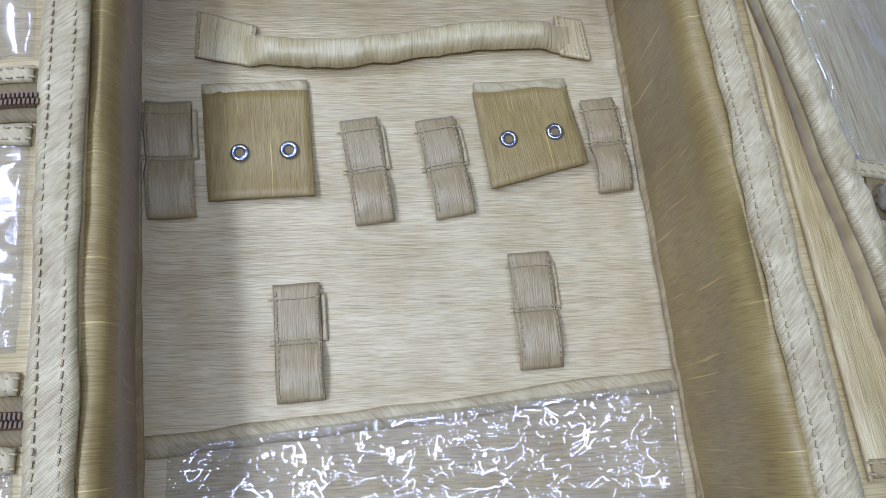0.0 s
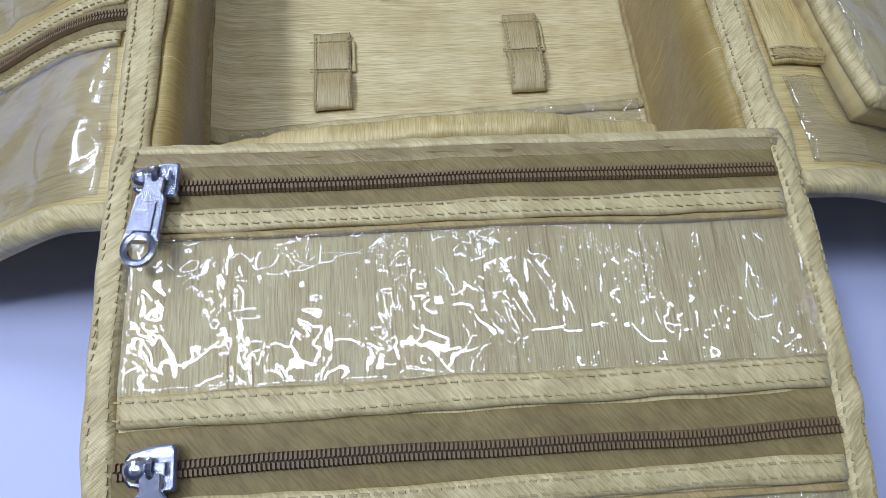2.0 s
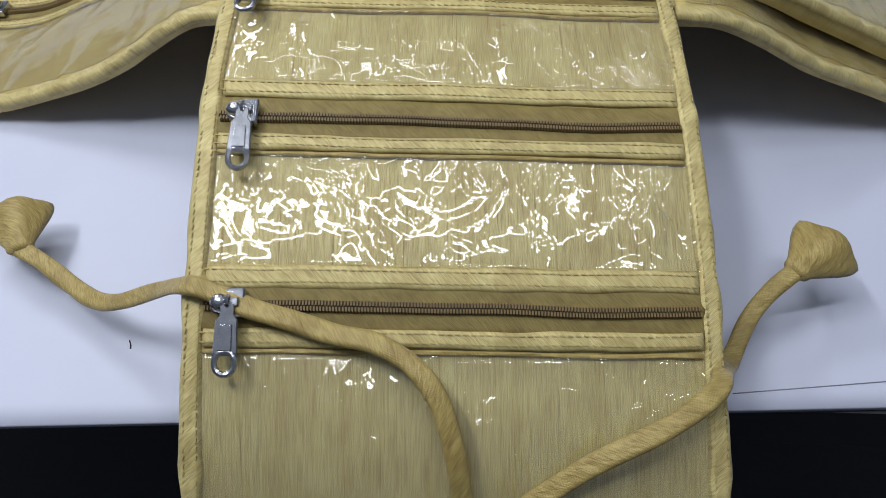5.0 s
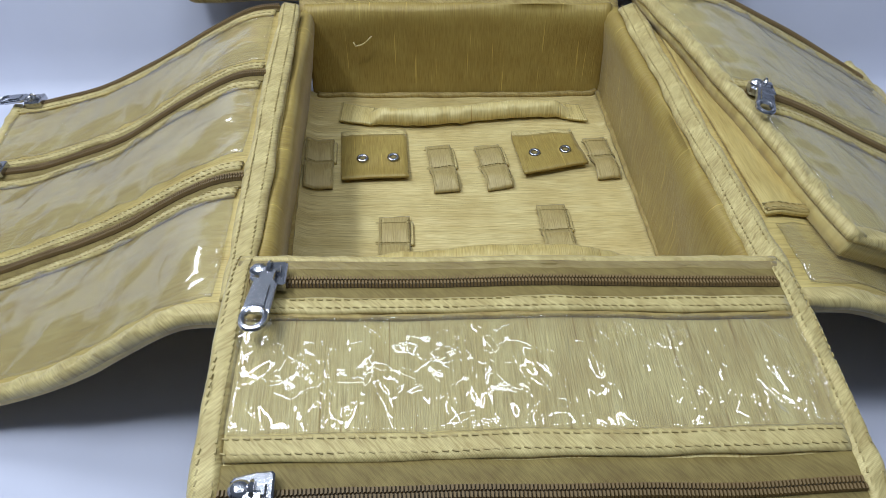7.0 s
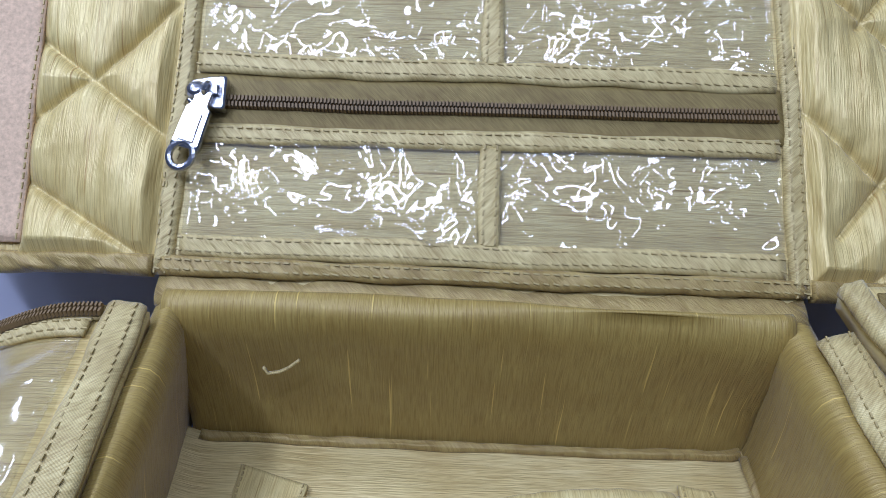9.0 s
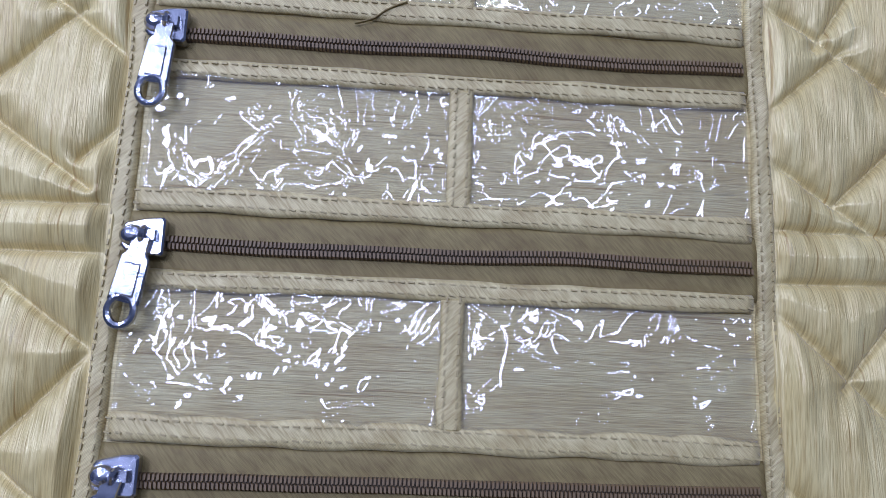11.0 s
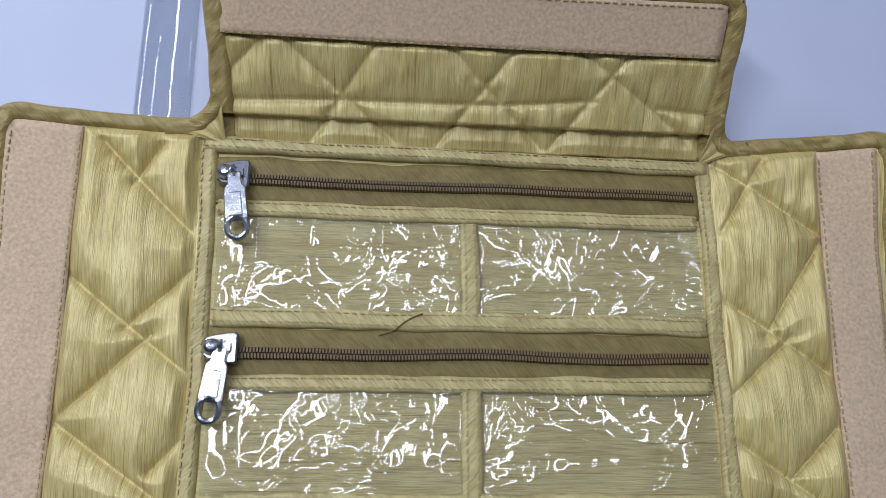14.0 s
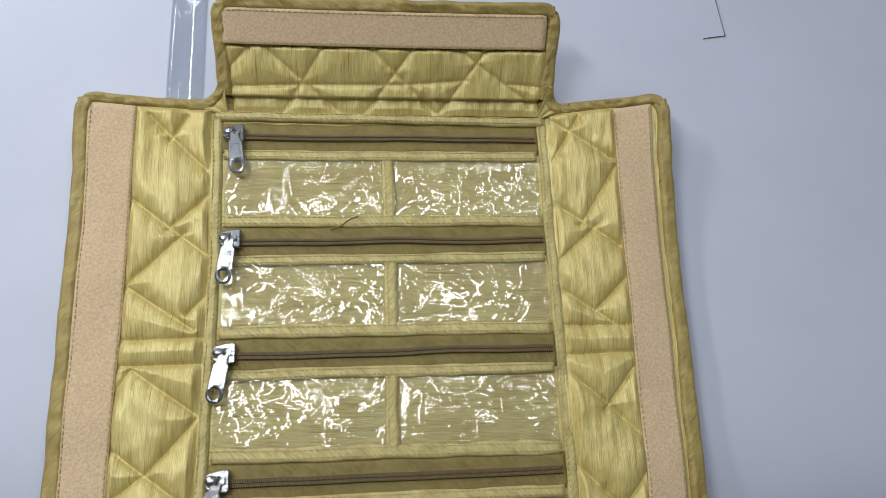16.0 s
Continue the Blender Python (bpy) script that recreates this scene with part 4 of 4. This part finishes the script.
right = sheet("right_flap", right_S, -0.009, 0.185, -0.072, 0.187, 60, 80, silk_flap, organiser, 0.005, swap=True, label="silk flap with a pocket and a folded leaf, hanging to the table")
st = band_on(right, right_S, 0.0, -0.0685, 0.184, -0.0685, 0.009, 92, None, 0.0008, 0.0042, False, -0.0015)
st += band_on(right, right_S, 0.182, -0.071, 0.182, 0.186, 0.008, 93, None, 0.0008, 0.0042, False, -0.0015)
st += band_on(right, right_S, -0.005, -0.066, -0.005, 0.187, 0.0125, 94, bias, 0.0006, 0.0022)
window_on(right, right_S, 0.006, 0.18, -0.062, -0.026, 5, film_flap, 0.0014, 0.0016, 50, 18)


def pocket_S(a, b):
    p = right_S(a, b)
    fold = 0.0030 * math.sin(math.pi * min(1, a / 0.06)) + 0.0011 * math.sin(a * 260 + b * 20) * min(1, a / 0.012)
    return (p[0], p[1], p[2] + 0.0015 + fold + 0.001 * noise.noise((a * 60, b * 30, 8)))


pocket = sheet("inner_pocket", pocket_S, 0.004, 0.10, -0.020, 0.183, 50, 60, silk_flap, right, 0.002, label="gold silk pocket with a bound opening")
st += band_on(right, pocket_S, 0.005, -0.0165, 0.095, -0.0185, 0.0060, 95, bias_dark, 0.0006, 0.0007, True, 0.0002)


def leaf_S(a, b):
    """a: outward from the leaf's near edge, b: from front (0) to back (1)."""
    x0 = 0.155 + (0.109 - 0.155) * b
    y = -0.043 + 0.241 * b - 0.015 * b * a / 0.15
    x = x0 + a
    hx = x - (0.1135 + 0.055 * (0.187 - y))
    z = spline(RF_U, RF_Z, max(-0.01, hx)) + 0.006 * max(0, (0.19 - y) / 0.26) * max(0, 1 - hx / 0.08)
    e = min(1.0, a / 0.02)
    z += 0.0125 + 0.006 * e * math.sin(math.pi * min(1, a / 0.15)) * (0.6 + 0.4 * b)
    z += 0.0015 * noise.noise((a * 24, b * 6, 1.5))
    return (x, y, z)


def leaf_m(a, b):
    return leaf_S(a, b / 0.241)


leaf = sheet("second_leaf", leaf_m, 0.0, 0.155, 0.0, 0.241, 60, 80, silk_gold, organiser, 0.010, label="thick silk leaf with zipped vinyl pockets folded over the flap")
for zb, w0, w1, at in ((0.1055, 0.008, 0.088, 0.05), (0.231, 0.118, 0.215, 0.06)):
    k = int(zb * 1000) + 200
    zip_row(leaf, leaf_m, 0.006, zb, 0.150, zb - 0.012, at, -100 if zb < 0.2 else -42, 0.014, 0.001, k)
    st += band_on(leaf, leaf_m, 0.004, zb - 0.0105, 0.152, zb - 0.022, 0.007, k + 1)
    if zb < 0.2:
        st += band_on(leaf, leaf_m, 0.004, zb + 0.0105, 0.152, zb - 0.001, 0.006, k + 2)
    window_on(leaf, leaf_m, 0.006, 0.150, w0, w1, k, film_flap, 0.0014, 0.0014, 50, 26)
for a0, b0, a1, b1 in ((0.0025, 0.0, 0.0025, 0.240), (0.001, 0.003, 0.154, 0.003), (0.152, 0.0, 0.152, 0.240)):
    band_on(leaf, leaf_m, a0, b0, a1, b1, 0.0085, 96, None, 0.0008, 0.0040, False, -0.0012)
boxes_mesh("stitching", st, thread_mat, right)


# ---- tie cords with bell-shaped ends ----
def cord(pts, w, label):
    ps = [Vector(p) for p in pts]
    path = []
    for i in range(len(ps) - 1):
        p0, p1, p2, p3 = ps[max(i - 1, 0)], ps[i], ps[i + 1], ps[min(i + 2, len(ps) - 1)]
        for k in range(12):
            t = k / 12
            path.append((0.5 * ((2 * p1) + (p2 - p0) * t + (2 * p0 - 5 * p1 + 4 * p2 - p3) * t * t + (3 * p1 - p0 - 3 * p2 + p3) * t**3), Vector((0, -0.15, 1))))
    path.append((ps[-1], Vector((0, -0.15, 1))))
    return ribbon("tie_cord", path, w, 0.0019, bias_dark, organiser, 0.0, 8, label, 0.12, 4)


def bell(neck, way, label):
    """A folded cloth bell on a cord's end."""
    way = Vector(way).normalized()
    up = Vector((0, 0, 1))
    s = way.cross(up).normalized()
    n = s.cross(way)
    prof = [(-0.002, 0.0036), (0.000, 0.0058), (0.003, 0.0062), (0.009, 0.0088), (0.016, 0.0120), (0.022, 0.0142), (0.0252, 0.0146), (0.0275, 0.0125), (0.0288, 0.009), (0.0294, 0.003)]
    M = 24
    verts, uvs, faces = [], [], []
    for d, r in prof:
        for k in range(M):
            u = 2 * math.pi * k / M
            rr = r * (1 + 0.10 * math.cos(4 * u + 0.6) * min(1, max(0, d) / 0.012))
            verts.append(Vector(neck) + way * d + s * rr * math.cos(u) * 1.1 + n * rr * 0.72 * math.sin(u))
            uvs.append((u * 0.01, d))
    for i in range(len(prof) - 1):
        for k in range(M):
            a, b = i * M + k, i * M + (k + 1) % M
            faces.append((a, b, b + M, a + M))
    faces.append(tuple(reversed(range(M))))
    faces.append(tuple(range((len(prof) - 1) * M, len(prof) * M)))
    return mesh_object("cord_end", verts, faces, bias_dark, organiser, uvs, True, label)


cord([(0.045, -0.300, 0.020), (0.075, -0.285, 0.040), (0.105, -0.272, 0.050), (0.124, -0.258, 0.052), (0.131, -0.245, 0.045), (0.144, -0.228, 0.020), (0.156, -0.207, 0.020), (0.166, -0.196, 0.027), (0.178, -0.187, 0.031)], 0.0085, "olive gold fabric tie cord")
bell((0.178, -0.187, 0.031), (0.76, 0.65, -0.12), "folded fabric bell at the cord's end")
ON_PANEL = ((0.110, 0.250, 0.006), (0.107, 0.232, 0.010), (0.102, 0.215, 0.012), (0.0955, 0.204, 0.012), (0.087, 0.1960, 0.010), (0.0746, 0.1895, 0.008), (0.059, 0.1860, 0.006), (0.043, 0.1815, 0.006),
            (0.026, 0.1770, 0.006), (0.013, 0.1720, 0.006), (0.001, 0.1685, 0.0045))
cord([Vector(front_S(a, b)) + Vector((0, 0, h)) for a, b, h in ON_PANEL] + [Vector(q) for q in ((-0.105, -0.2170, 0.048), (-0.1300, -0.2125, 0.030), (-0.1460, -0.2060, 0.021), (-0.1610, -0.1965, 0.019), (-0.1770, -0.1860, 0.021), (-0.1890, -0.1800, 0.023))], 0.0085, "olive gold fabric tie cord")
bell((-0.1890, -0.1800, 0.023), (-0.42, 0.88, -0.1), "folded fabric bell at the cord's end")


# ---- seams and tape of the paper ----
def strip_piece(name, x0, s0, x1, s1, w, mat, label, category, h):
    path = []
    for i in range(13):
        f = i / 12
        path.append((Vector(paper_fn(x0 + (x1 - x0) * f, HY + (s0 + (s1 - s0) * f) * CS)) + Vector((0, -SN, CS)) * h, Vector((0, -SN, CS))))
    return tagged(ribbon(name, path, w, 0.0004, mat), label, category)


strip_piece("adhesive_tape", -0.130, 0.285, -0.134, 0.44, 0.024, tape_clear, "clear adhesive tape over a seam in the paper", "adhesive tape", 0.001)

strip_piece("paper_seam", -0.130, 0.405, -0.127, 0.46, 0.0012, dark_hole, "dark seam between two sheets of paper", "paper seam", 0.0006)
# Thin grey ribbon: the shade along the overlapping edge, put in as colour.
seam = ribbon("paper_seam", [(Vector((0.15 + 0.05 * i, -0.2345 + 0.0058 * i, 0.0003)), Vector((0, 0, 1))) for i in range(10)], 0.0004, 0.0003, paper_edge)
tagged(seam, "thin shadowed edge where two sheets of paper overlap", "paper seam")
strip_piece("paper_tear", 0.250, 0.372, 0.246, 0.44, 0.0003, paper_edge, "dark tear in the white paper", "paper tear", 0.0008)
strip_piece("paper_tear", 0.233, 0.369, 0.250, 0.372, 0.0003, tape_mat, "dark tear in the white paper", "paper tear", 0.0008)


# ---- loose thread on the back wall and a speck on the paper ----
stray = ribbon("loose_thread", [(Vector(lid_S(a, b)) + Vector((0, -SN, CS)) * 0.0030, Vector((0, -SN, CS))) for a, b in ((-0.0333, 0.2082), (-0.0300, 0.2092), (-0.0269, 0.2105), (-0.0230, 0.2138), (-0.0197, 0.2157), (-0.0160, 0.2172))], 0.0005, 0.0004, tape_mat)
tagged(stray, "dark curled loose thread lying on the lid's binding", "thread")
thread = ribbon("loose_thread", [(Vector((x, 0.1872, z)), Vector((0, -1, 0.1))) for x, z in ((-0.0680, 0.0510), (-0.0670, 0.0480), (-0.0630, 0.0490), (-0.0600, 0.0510), (-0.0570, 0.0540), (-0.0560, 0.0550))], 0.0007, 0.0006, bias)
tagged(thread, "pale curled loose thread clinging to the back wall", "thread")
speck = ribbon("dark_speck", [(Vector((-0.1335, -0.216, 0.0002)), Vector((0, 0, 1))), (Vector((-0.1322, -0.2185, 0.0002)), Vector((0, 0, 1))), (Vector((-0.1318, -0.2205, 0.0002)), Vector((0, 0, 1)))], 0.0006, 0.0004, dark_hole)
tagged(speck, "tiny dark fibre lying on the white paper", "fibre")
